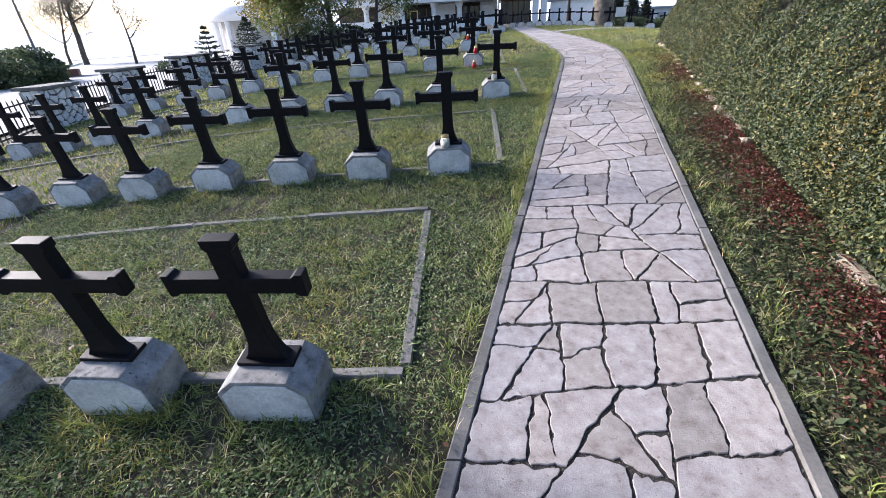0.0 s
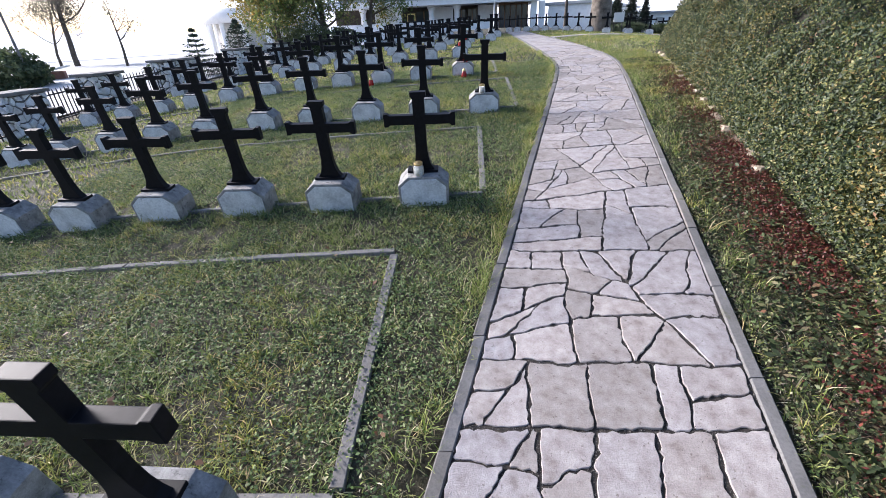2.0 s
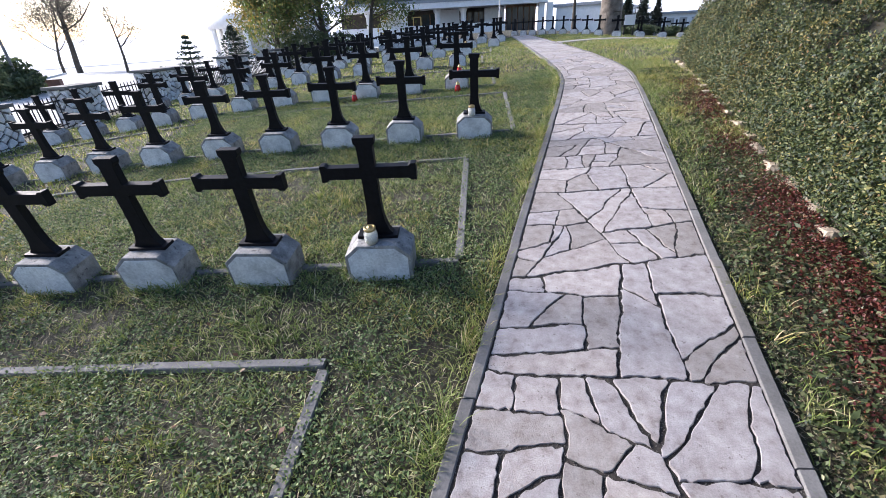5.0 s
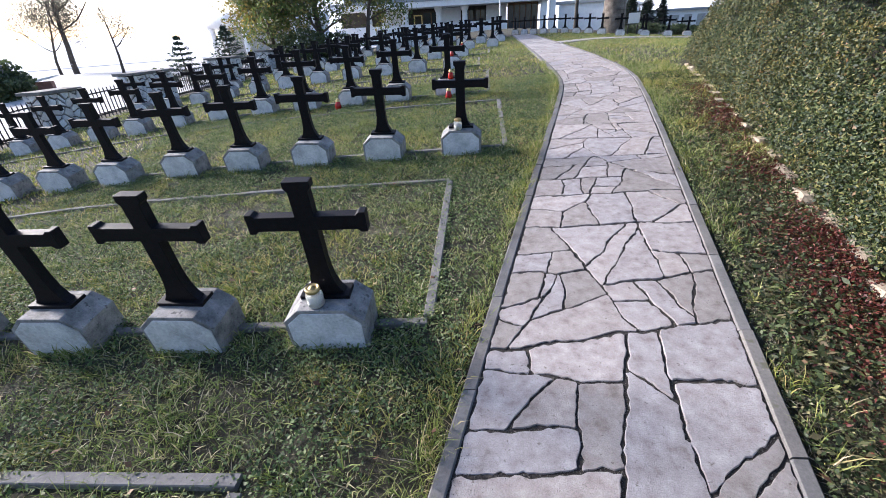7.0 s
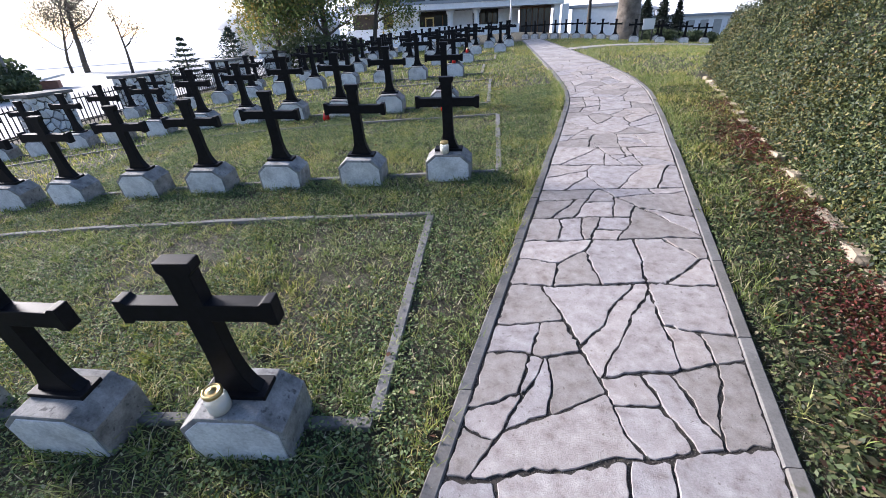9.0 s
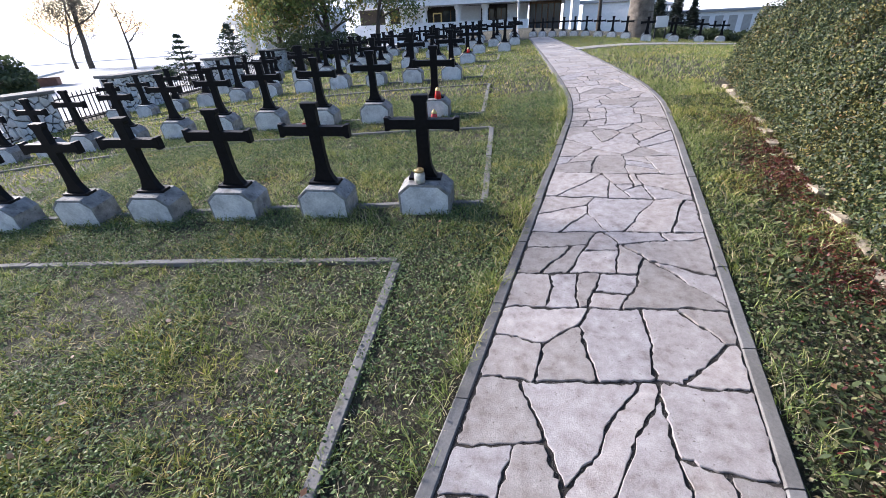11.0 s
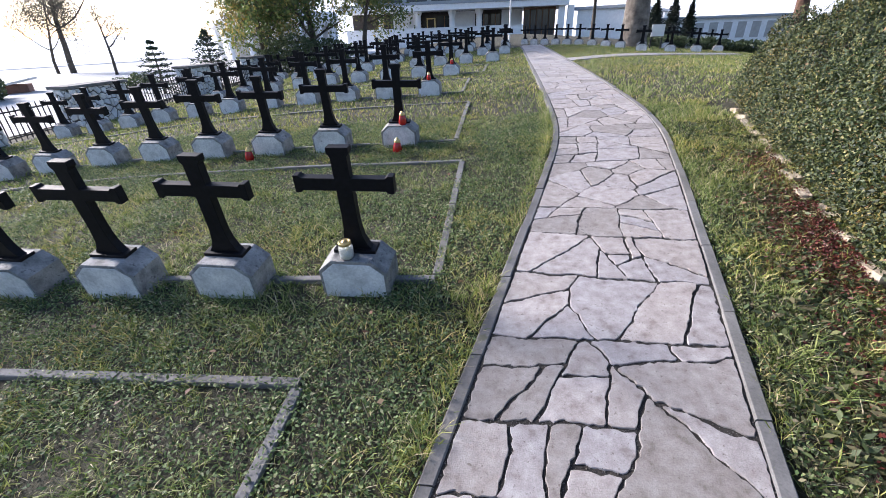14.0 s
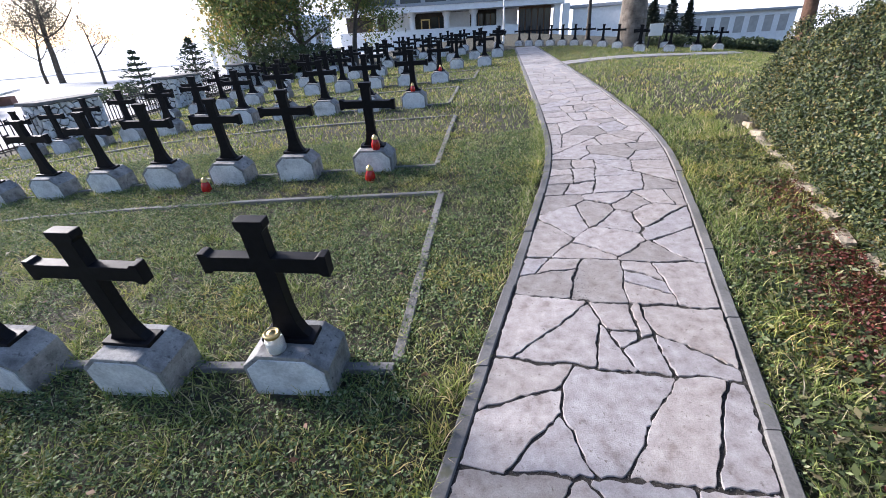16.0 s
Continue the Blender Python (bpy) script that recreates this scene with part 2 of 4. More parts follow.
def soup(name, verts, size, mat):
    """A mesh of many separate faces of the same number of corners, from an array (n * size, 3)."""
    me = bpy.data.meshes.new(name)
    n = len(verts)
    me.vertices.add(n)
    me.vertices.foreach_set("co", np.asarray(verts, np.float32).ravel())
    me.loops.add(n)
    me.loops.foreach_set("vertex_index", np.arange(n, dtype=np.int32))
    me.polygons.add(n // size)
    me.polygons.foreach_set("loop_start", np.arange(0, n, size, dtype=np.int32))
    me.polygons.foreach_set("loop_total", np.full(n // size, size, np.int32))
    me.materials.append(mat)
    me.update()
    me.validate()
    return me


def part(name, data, mat, parent, label="", m=None):
    """Links a bmesh or a mesh as one mesh object under a thing or a part."""
    if isinstance(data, bmesh.types.BMesh):
        me = bpy.data.meshes.new(name)
        data.to_mesh(me)
        data.free()
        me.materials.append(mat)
    else:
        me = data
    ob = new(name, me)
    ob.parent = parent
    if m is not None:
        ob.matrix_basis = m
    if label:
        tagged(ob, label)
    return ob


def thing(name, m, label, category, group="", kind=""):
    ob = new(name)
    ob.empty_display_size = 0.1
    ob.matrix_basis = m
    return tagged(ob, label, category, group, kind)


def box(bm, x0, x1, y0, y1, z0, z1, bevel=0.0):
    r = bmesh.ops.create_cube(bm, size=1.0)
    bmesh.ops.scale(bm, vec=(x1 - x0, y1 - y0, z1 - z0), verts=r["verts"])
    bmesh.ops.translate(bm, vec=((x0 + x1) / 2, (y0 + y1) / 2, (z0 + z1) / 2), verts=r["verts"])
    if bevel:
        ed = list({e for v in r["verts"] for e in v.link_edges})
        bmesh.ops.bevel(bm, geom=ed, offset=bevel, segments=2, affect="EDGES", profile=0.6)
    return bm


def boxed(*dims, bevel=0.0):
    return box(bmesh.new(), *dims, bevel=bevel)


def prism(outline, y0, y1, bevel=0.0):
    """An outline in x and z drawn out along y."""
    bm = bmesh.new()
    f = bm.faces.new([bm.verts.new((x, y0, z)) for x, z in outline])
    r = bmesh.ops.extrude_face_region(bm, geom=[f])
    bmesh.ops.translate(bm, vec=(0, y1 - y0, 0), verts=[g for g in r["geom"] if isinstance(g, bmesh.types.BMVert)])
    bmesh.ops.recalc_face_normals(bm, faces=bm.faces)
    if bevel:
        bmesh.ops.bevel(bm, geom=bm.edges[:], offset=bevel, segments=2, affect="EDGES", profile=0.6)
    return bm


def lathe(profile, steps=20):
    """A turned shape from (radius, height) pairs."""
    bm = bmesh.new()
    rings = []
    for r, z in profile:
        if r < 1e-6:
            rings.append([bm.verts.new((0, 0, z))])
        else:
            rings.append([bm.verts.new((r * math.cos(2 * math.pi * k / steps), r * math.sin(2 * math.pi * k / steps), z)) for k in range(steps)])
    for p_, q_ in zip(rings, rings[1:]):
        for k in range(steps):
            j = (k + 1) % steps
            if len(p_) == 1 and len(q_) > 1:
                bm.faces.new((p_[0], q_[j], q_[k]))
            elif len(q_) == 1 and len(p_) > 1:
                bm.faces.new((p_[k], p_[j], q_[0]))
            elif len(p_) > 1:
                bm.faces.new((p_[k], p_[j], q_[j], q_[k]))
    for f in bm.faces:
        f.smooth = True
    bmesh.ops.recalc_face_normals(bm, faces=bm.faces)
    return bm


# ---- crazy paving ----
def cut(poly, point, normal):
    sides = [[], []]
    d = [(p_ - point).dot(normal) for p_ in poly]
    for k in range(len(poly)):
        a_, b_, da, db = poly[k], poly[(k + 1) % len(poly)], d[k], d[(k + 1) % len(poly)]
        sides[0 if da >= 0 else 1].append(a_)
        if (da >= 0) != (db >= 0):
            c_ = a_ + (b_ - a_) * (da / (da - db))
            sides[0].append(c_)
            sides[1].append(c_)
    return sides


def area_of(poly):
    return abs(sum(poly[k].x * poly[(k + 1) % len(poly)].y - poly[(k + 1) % len(poly)].x * poly[k].y for k in range(len(poly)))) / 2


def crazy(poly, smallest, largest, rng, turn=0.5):
    """Splits a convex outline again and again into irregular slabs."""
    todo, done = [poly], []
    while todo:
        q = todo.pop()
        ar = area_of(q)
        if ar < smallest * 2 or (ar < largest and rng.random() < 0.5):
            done.append(q)
            continue
        c_ = sum(q, Vector((0, 0))) / len(q)
        xs, ys = [v.x for v in q], [v.y for v in q]
        w_, h_ = max(xs) - min(xs), max(ys) - min(ys)
        axis = Vector((1, 0)) if w_ > h_ * rng.uniform(0.8, 1.25) else Vector((0, 1))
        ang = rng.gauss(0, turn) if rng.random() < 0.65 else rng.gauss(0, 0.08)
        ang = max(-0.75, min(0.75, ang))
        n_ = Matrix.Rotation(ang, 2) @ axis
        p_ = c_ + axis * rng.uniform(-0.24, 0.24) * (w_ if axis.x else h_)
        s = cut(q, p_, n_)
        if min(area_of(s[0]), area_of(s[1])) < smallest * 0.45:
            if ar < largest * 1.6:
                done.append(q)
            else:
                todo.append(q)
            continue
        todo += s
    return done


def grown(outline, n, apart, rng):
    """Splits an outline into cells round scattered middles."""
    xs, ys = [v.x for v in outline], [v.y for v in outline]
    mids = []
    for _ in range(60 * n):
        v = Vector((rng.uniform(min(xs), max(xs)), rng.uniform(min(ys), max(ys))))
        if len(mids) < n and all((v - o).length > apart for o in mids):
            mids.append(v)
    out = []
    for c0 in mids:
        q = list(outline)
        for o in mids:
            if o is not c0 and len(q) > 2:
                q = cut(q, (c0 + o) / 2, c0 - o)[0]
        if len(q) > 2:
            out.append(q)
    return out


def shrunk(poly, gap, rng, rough=0.006, step=0.07):
    """The slab inside its joints, with worn corners and uneven edges."""
    q = list(poly)
    if sum(q[k].x * q[(k + 1) % len(q)].y - q[(k + 1) % len(q)].x * q[k].y for k in range(len(q))) < 0:
        q.reverse()
    for k in range(len(poly)):
        a_, b_ = poly[k], poly[(k + 1) % len(poly)]
        e = b_ - a_
        if e.length < 1e-5:
            continue
        c_ = sum(poly, Vector((0, 0))) / len(poly)
        n_ = Vector((-e.y, e.x)).normalized()
        if (c_ - a_).dot(n_) < 0:
            n_ = -n_
        q = cut(q, a_ + n_ * gap * rng.uniform(0.6, 1.5), n_)[0]
        if len(q) < 3:
            return None
    if area_of(q) < 0.003:
        return None
    out = []
    n = len(q)
    for k in range(n):
        a_, b_ = q[k], q[(k + 1) % n]
        e = b_ - a_
        L = e.length
        if L < 0.012:
            continue
        r0 = min(0.008, L * 0.25)
        m_ = max(1, int((L - 2 * r0) / step))
        nn = Vector((-e.y, e.x)).normalized()
        for j in range(m_ + 1):
            t = (r0 + (L - 2 * r0) * j / m_) / L
            out.append(a_ + e * t + nn * rng.gauss(0, rough))
    return out if len(out) > 2 else None


# ---- ground ----
def ground_sheet():
    xs = np.unique(np.concatenate([np.linspace(-14, 14, 113), np.linspace(-60, 60, 49), np.array([-2500, -1500, -700, -300, -150, -90, 90, 150, 300, 700, 1500, 2500])]))
    ys = np.unique(np.concatenate([np.linspace(-4, 30, 137), np.linspace(-40, 90, 53), np.array([-2500, -1500, -700, -300, -150, -80, 130, 200, 300, 700, 1500, 2500])]))
    X, Y = np.meshgrid(xs, ys)
    Z = gz(X, Y) - 0.006
    on = (X > path_left(Y) - 0.1) & (X < path_right(Y) + 0.1) & (Y < 26)
    Z = np.where(on, Z - 0.03, Z)
    nx = len(xs)
    faces = [(j * nx + i, j * nx + i + 1, (j + 1) * nx + i + 1, (j + 1) * nx + i) for j in range(len(ys) - 1) for i in range(nx - 1)]
    me = mesh_of("ground", np.stack([X.ravel(), Y.ravel(), Z.ravel()], 1), faces, M_SOIL, True)
    return tagged(new("ground", me), "patchy lawn soil sloping up between the graves", "ground", kind="structure")


ground = ground_sheet()

# ---- grave markers ----
BASE_W, BASE_D, BASE_H, CROSS_TOP = 0.41, 0.24, 0.255, 0.885


def base_outline(inset=0.0, low=0.0):
    w, h, cx, cz = BASE_W / 2 - inset, BASE_H - inset, 0.085 - inset * 0.4, 0.075 - inset * 0.4
    return [(-w, -0.12 + low), (w, -0.12 + low), (w, h - cz), (w - cx, h), (-w + cx, h), (-w, h - cz)]


def cross_outline():
    s, f, a_, t = 0.045, 0.06, 0.275, CROSS_TOP - BASE_H
    zc, ha, hf = 0.425, 0.036, 0.05
    half = [(0.098, 0.018), (0.075, 0.05), (0.057, 0.1), (0.048, 0.16), (s, 0.23), (s, zc - ha), (a_ - 0.045, zc - ha), (a_ - 0.03, zc - hf), (a_, zc - hf),
            (a_, zc + hf), (a_ - 0.03, zc + hf), (a_ - 0.045, zc + ha), (s, zc + ha), (s, t - 0.05), (f, t - 0.032), (f, t)]
    return [(x, z + BASE_H) for x, z in half] + [(-x, z + BASE_H) for x, z in reversed(half)]


def grave_marker():
    g = thing("grave_cross", Matrix(), "black steel cross on a weathered concrete pedestal in the lawn", "grave cross", "rows of grave crosses")
    bm = prism(base_outline(), 0.0, BASE_D, 0.006)
    ped = part("pedestal", bm, M_BASE, g, "mottled grey concrete block with chamfered shoulders")
    front = [(x, max(z, -0.05)) for x, z in base_outline(0.02)]
    part("front_panel", prism(front, -0.006, 0.004, 0.002), M_PANEL, ped, "pale smooth front panel")
    part("base_plate", boxed(-0.125, 0.125, 0.085, 0.19, BASE_H - 0.002, BASE_H + 0.02, bevel=0.003), M_BLACK, g)
    part("cross", prism(cross_outline(), 0.11, 0.165, 0.004), M_BLACK, g)
    return g


ROWS_OF_GRAVES = [(1.25, -0.87), (3.79, -0.18), (6.43, 0.385), (9.165, 0.09), (12.35, 0.01), (15.3, 0.13), (18.2, 1.09), (21.0, 1.5), (23.8, 1.6), (26.6, 1.6)]
NUDGE = {(1, 3): (-0.02, 0.025), (1, 5): (0.02, 0.01), (2, 0): (0.018, 0.02), (2, 2): (-0.027, 0.0), (2, 4): (0.03, 0.0), (3, 0): (0.01, 0.05), (3, 2): (0.0, -0.04), (3, 3): (0.0, -0.03)}
rng = random.Random(4)
first = grave_marker()
placed = []
for r, (y0, x0) in enumerate(ROWS_OF_GRAVES):
    c = 0
    while True:
        x = x0 - 0.784 * c
        if x < (-8.3 if r < 5 else -7.5) or c > 12:
            break
        dx, dy = NUDGE.get((r, c), (rng.uniform(-0.02, 0.02), rng.uniform(-0.03, 0.03)))
        z = float(gz(x + dx, y0 + dy))
        m = pose(x + dx, y0 + dy, z + rng.uniform(-0.012, 0.012), 7.0 if r < 4 else 3.5, rng.uniform(-0.8, 0.8), rng.uniform(-1.5, 1.5))
        placed.append((r, c, m))
        c += 1
# the second burial field, beyond the side path
LOW = Matrix.Scale(0.85, 4)
for k in range(4):
    x, y = 5.95 + 0.95 * k + 0.1 * k * k, 20.25 + 0.1 * k + 0.3 * k * k
    for j in range(2):
        xj, yj = x + 0.7 * j, y + 2.4 * j
        placed.append((20 + j, k, pose(xj, yj, float(gz(xj, yj)), 1, 0, -18) @ LOW))
for k in range(9):
    x, y = 2.5 + 0.4 * k, 26.4 - 0.55 * k
    placed.append((30, k, pose(x, y, float(gz(x, y)), 1, 0, -20 + rng.uniform(-4, 4)) @ LOW))
first.matrix_basis = placed[0][2]
for r, c, m in placed[1:]:
    copy_thing(first, m)

# ---- grave lamps ----
def lamp_white(m):
    g = thing("grave_lantern", m, "clear glass grave candle with white wax and a metal lid", "grave candle", "grave candles")
    part("glass_jar", lathe([(0.0, 0.0), (0.035, 0.0), (0.042, 0.012), (0.042, 0.07), (0.034, 0.086), (0.031, 0.092)]), M_GLASS, g)
    part("wax", lathe([(0.0, 0.004), (0.0385, 0.006), (0.0385, 0.066), (0.006, 0.068), (0.0, 0.068)]), M_WAX, g, "white wax")
    part("lid", lathe([(0.0, 0.092), (0.036, 0.092), (0.037, 0.106), (0.03, 0.112), (0.028, 0.108), (0.012, 0.11), (0.01, 0.116), (0.0, 0.116)]), M_GOLDCAP, g, "dull brass lid")
    return g


def lamp_red(m, s=1.0, label="red glass grave candle with a gold lid"):
    g = thing("grave_lantern", m, label, "grave candle", "grave candles")
    part("glass_jar", lathe([(0.0, 0.0), (0.038 * s, 0.0), (0.046 * s, 0.03 * s), (0.04 * s, 0.07 * s), (0.03 * s, 0.1 * s), (0.027 * s, 0.105 * s)]), M_REDPLASTIC, g)
    part("lid", lathe([(0.03 * s, 0.105 * s), (0.033 * s, 0.118 * s), (0.02 * s, 0.135 * s), (0.008 * s, 0.15 * s), (0.0, 0.155 * s)]), M_GOLDCAP, g, "gold lid")
    return g


def on_base(r, c, dx, dy):
    m = next(m_ for r_, c_, m_ in placed if (r_, c_) == (r, c))
    return m @ pose(dx, dy, BASE_H)


lamp_white(on_base(1, 0, -0.03, 0.045))
lamp_white(on_base(2, 0, -0.03, 0.045))
lamp_red(on_base(3, 0, 0.05, 0.045))
lamp_red(on_base(4, 0, 0.0, 0.045), 0.9)
lamp_red(on_base(5, 0, 0.02, 0.045), 0.9)
for x, y, s in ((0.12, 9.0, 1.15), (-1.66, 8.98, 1.1)):
    lamp_red(pose(x, y, float(gz(x, y)) - 0.005, 3, 2, 20), s, "dark red glass grave candle standing in the grass")


# ---- edging strips of the grave plots ----
def strip(name, x0, y0, x1, y1, label):
    """A thin concrete strip laid on the lie of the land, in lengths of a metre."""
    L = math.hypot(x1 - x0, y1 - y0)
    n = max(1, round(L / 1.0))
    top = thing(name, pose(x0, y0, float(gz(x0, y0))), label, "edging", kind="structure")
    inv = top.matrix_basis.inverted()
    tx, ty = (x1 - x0) / L, (y1 - y0) / L
    for k in range(n):
        s0, s1 = L * k / n + 0.003, L * (k + 1) / n - 0.003
        vs = []
        lift, slip = rng.uniform(-0.004, 0.006), rng.uniform(-0.005, 0.005)
        for s in (s0, s1):
            cx_, cy_ = x0 + tx * s, y0 + ty * s
            for o, h in ((-0.028, -0.1), (0.028, -0.1), (0.028, 0.015), (0.024, 0.02), (-0.024, 0.02), (-0.028, 0.015)):
                px_, py_ = cx_ - ty * (o + slip), cy_ + tx * (o + slip)
                vs.append(inv @ Vector((px_, py_, float(gz(cx_, cy_)) + h + lift)))
        fs = [(i, (i + 1) % 6, 6 + (i + 1) % 6, 6 + i) for i in range(6)] + [(5, 4, 3, 2, 1, 0), (6, 7, 8, 9, 10, 11)]
        part("edging_piece", mesh_of("edging_piece", vs, fs, M_KERB), M_KERB, top)
    return top


PLOTS = [(1.46, 3.10, -0.33, -0.34), (3.95, 5.80, 0.3, 0.32), (6.60, 8.62, 0.86, 0.88), (9.32, 11.5, 0.75, 0.78), (12.5, 14.4, 0.6, 0.62), (15.45, 17.3, 0.9, 0.95)]
for ya, yb, xa, xb in PLOTS:
    strip("trim", xa, ya, -8.4, ya, "low grey concrete strip under a row of graves")
    strip("trim", xb, yb, -8.4, yb, "low grey concrete strip across the lawn")
    strip("trim", xa, ya + 0.04, xb, yb - 0.04, "low grey concrete strip closing a grave plot")

# ---- hedge ----
def hedge_height(d, y):
    """Height over the ground at d metres in from the hedge's edge."""
    end = np.clip((10.8 - y) / 0.3, 0, 1)
    h = 0.08 + 0.74 * (1 - np.exp(-np.maximum(d, 0) / 0.14)) + 0.44 * (1 - np.exp(-np.maximum(d - 0.15, 0) / 0.8))
    return h * np.sqrt(np.clip(1 - (1 - end) ** 2, 0, 1))


def lump(x, y):
    return 0.1 * np.sin(2.1 * x + 1.3 * y) * np.sin(1.7 * y - 0.8 * x + 1) + 0.05 * np.sin(5.3 * x - 2.9 * y) * np.sin(4.7 * y + 1.9 * x)


def hedge_point(d, y):
    x = hedge_edge(y) + d
    z = gz(x, y) + hedge_height(d, y) + lump(x, y) * np.clip(d / 0.4, 0.15, 1.3)
    return np.stack([x, y, z], -1)


def make_hedge():
    h = thing("hedge", pose(3.0, 5.0, float(gz(3, 5))), "broad low evergreen hedge with yellowing and reddish leaf tips", "hedge")
    inv = np.array([3.0, 5.0, float(gz(3, 5))])
    ds = np.concatenate([[0.0, 0.03], np.linspace(0.08, 1.6, 20), np.linspace(1.8, 6, 12)])
    ys = np.linspace(-4, 10.8, 90)
    Dg, Yg = np.meshgrid(ds, ys)
    V = hedge_point(Dg, Yg)
    V[..., 2] -= 0.07
    V[..., 0] += 0.07
    V[:, 0, 2] = gz(V[:, 0, 0], V[:, 0, 1]) - 0.05
    V[-1, :, 2] = gz(V[-1, :, 0], V[-1, :, 1]) - 0.05
    V = V.reshape(-1, 3) - inv
    nx = len(ds)
    fs = [(j * nx + i, j * nx + i + 1, (j + 1) * nx + i + 1, (j + 1) * nx + i) for j in range(len(ys) - 1) for i in range(nx - 1)]
    # closed sheet under the leaves; its dark colour paints the shaded gaps
    part("core", mesh_of("core", V, fs, M_TWIG_SHADE, True), M_TWIG_SHADE, h, "near-black sheet for the dense twigs and the shade within")
    rg = np.random.default_rng(7)
    n = 290000
    d = np.where(rg.random(n) < 0.75, 0.04 + rg.random(n) ** 1.3 * 1.66, 1.7 + rg.random(n) * 3.2)
    y = 0.6 + 9.8 * rg.random(n)
    low = 120000
    d = np.concatenate([d, -0.14 * np.log(1 - 0.95 * rg.random(low))])
    y = np.concatenate([y, 0.6 + 9.8 * rg.random(low)])
    n += low
    hole = np.sin(7.3 * d + 3.1 * y + 1) * np.sin(6.1 * y - 4.7 * d) + 0.7 * np.sin(15.0 * d - 8.0 * y) * np.sin(13.0 * y + 9.0 * d)
    hole = hole * np.clip(d / 0.5, 0.1, 1)
    keep_ = hole + rg.normal(0, 0.4, n) > -0.55
    d, y, hole = d[keep_], y[keep_], hole[keep_]
    n = len(d)
    c = hedge_point(d, y)
    e = 0.02
    tx = hedge_point(d + e, y) - c
    ty = hedge_point(d, y + e) - c
    nrm = np.cross(tx, ty)
    nrm /= np.linalg.norm(nrm, axis=1, keepdims=True)
    c += nrm * (rg.random((n, 1)) ** 1.5 * 0.11 - 0.05 + 0.1 * hole[:, None])
    c[:, 2] = np.maximum(c[:, 2], gz(c[:, 0], c[:, 1]) + 0.01)
    a1 = rg.normal(size=(n, 3)) + nrm * 0.4
    a1 /= np.linalg.norm(a1, axis=1, keepdims=True)
    a2 = np.cross(a1, nrm + 0.5 * rg.normal(size=(n, 3)))
    a2 /= np.linalg.norm(a2, axis=1, keepdims=True) + 1e-9
    L = (0.008 + 0.0095 * rg.random((n, 1))) * (1 + 0.6 * (d > 1.7))[:, None]
    W = L * 0.52
    fold = np.cross(a1, a2) * W * 0.5
    q = np.stack([c - a1 * L, c + a2 * W + fold - a1 * L * 0.1, c + a1 * L, c - a2 * W + fold - a1 * L * 0.1], 1).reshape(-1, 3) - inv
    # longer shoots that break the outline
    ns, per = 2600, 12
    ds_, ys_ = rg.random(ns) ** 0.8 * 4.0 + 0.05, 0.8 + 9.5 * rg.random(ns)
    root = hedge_point(ds_, ys_)
    way = rg.normal(size=(ns, 3)) * 0.55 + np.array([-0.25, 0.0, 0.9])
    way /= np.linalg.norm(way, axis=1, keepdims=True)
    ln = 0.06 + 0.13 * rg.random(ns)
    along = np.tile(np.linspace(0.1, 1, per), ns)
    c = np.repeat(root, per, 0) + np.repeat(way * ln[:, None], per, 0) * along[:, None] + rg.normal(size=(ns * per, 3)) * 0.008
    a1 = np.repeat(way, per, 0) * 0.6 + rg.normal(size=(ns * per, 3)) * 0.6
    a1 /= np.linalg.norm(a1, axis=1, keepdims=True)
    a2 = np.cross(a1, rg.normal(size=(ns * per, 3)))
    a2 /= np.linalg.norm(a2, axis=1, keepdims=True)
    L = 0.008 + 0.009 * rg.random((ns * per, 1))
    q = np.concatenate([q, np.stack([c - a1 * L, c + a2 * L * 0.5, c + a1 * L, c - a2 * L * 0.5], 1).reshape(-1, 3) - inv])
    lv = part("leaves", soup("leaves", q, 4, M_HEDGE), M_HEDGE, h, "small leathery leaves, green to russet")
    tagged(lv, kind="stuff")
    return h


make_hedge()


# ---- grass ----
def lawn_points(rg, n, x0, x1, y0, y1):
    x, y = x0 + (x1 - x0) * rg.random(n), y0 + (y1 - y0) * rg.random(n)
    on_path = (x > path_left(y) - 0.005 + 0.0 * y) & (x < path_right(y) + 0.005) & (y < 25)
    hedge = (x > hedge_edge(y) + 0.1) & (y < 10.8)
    return x[~on_path & ~hedge], y[~on_path & ~hedge]


def patch(x, y):
    """How thick the lawn stands, 0 to 1."""
    v = 0.5 + 0.22 * np.sin(1.9 * x + 0.7 * y + 0.5) * np.cos(1.3 * y - 0.9 * x) + 0.2 * np.sin(4.1 * x - 3.3 * y) * np.sin(3.7 * y + 2.2 * x + 1) + 0.15 * np.sin(9.1 * x + 4.3 * y) * np.sin(8.3 * y - 5.2 * x)
    return np.clip(v, 0, 1)


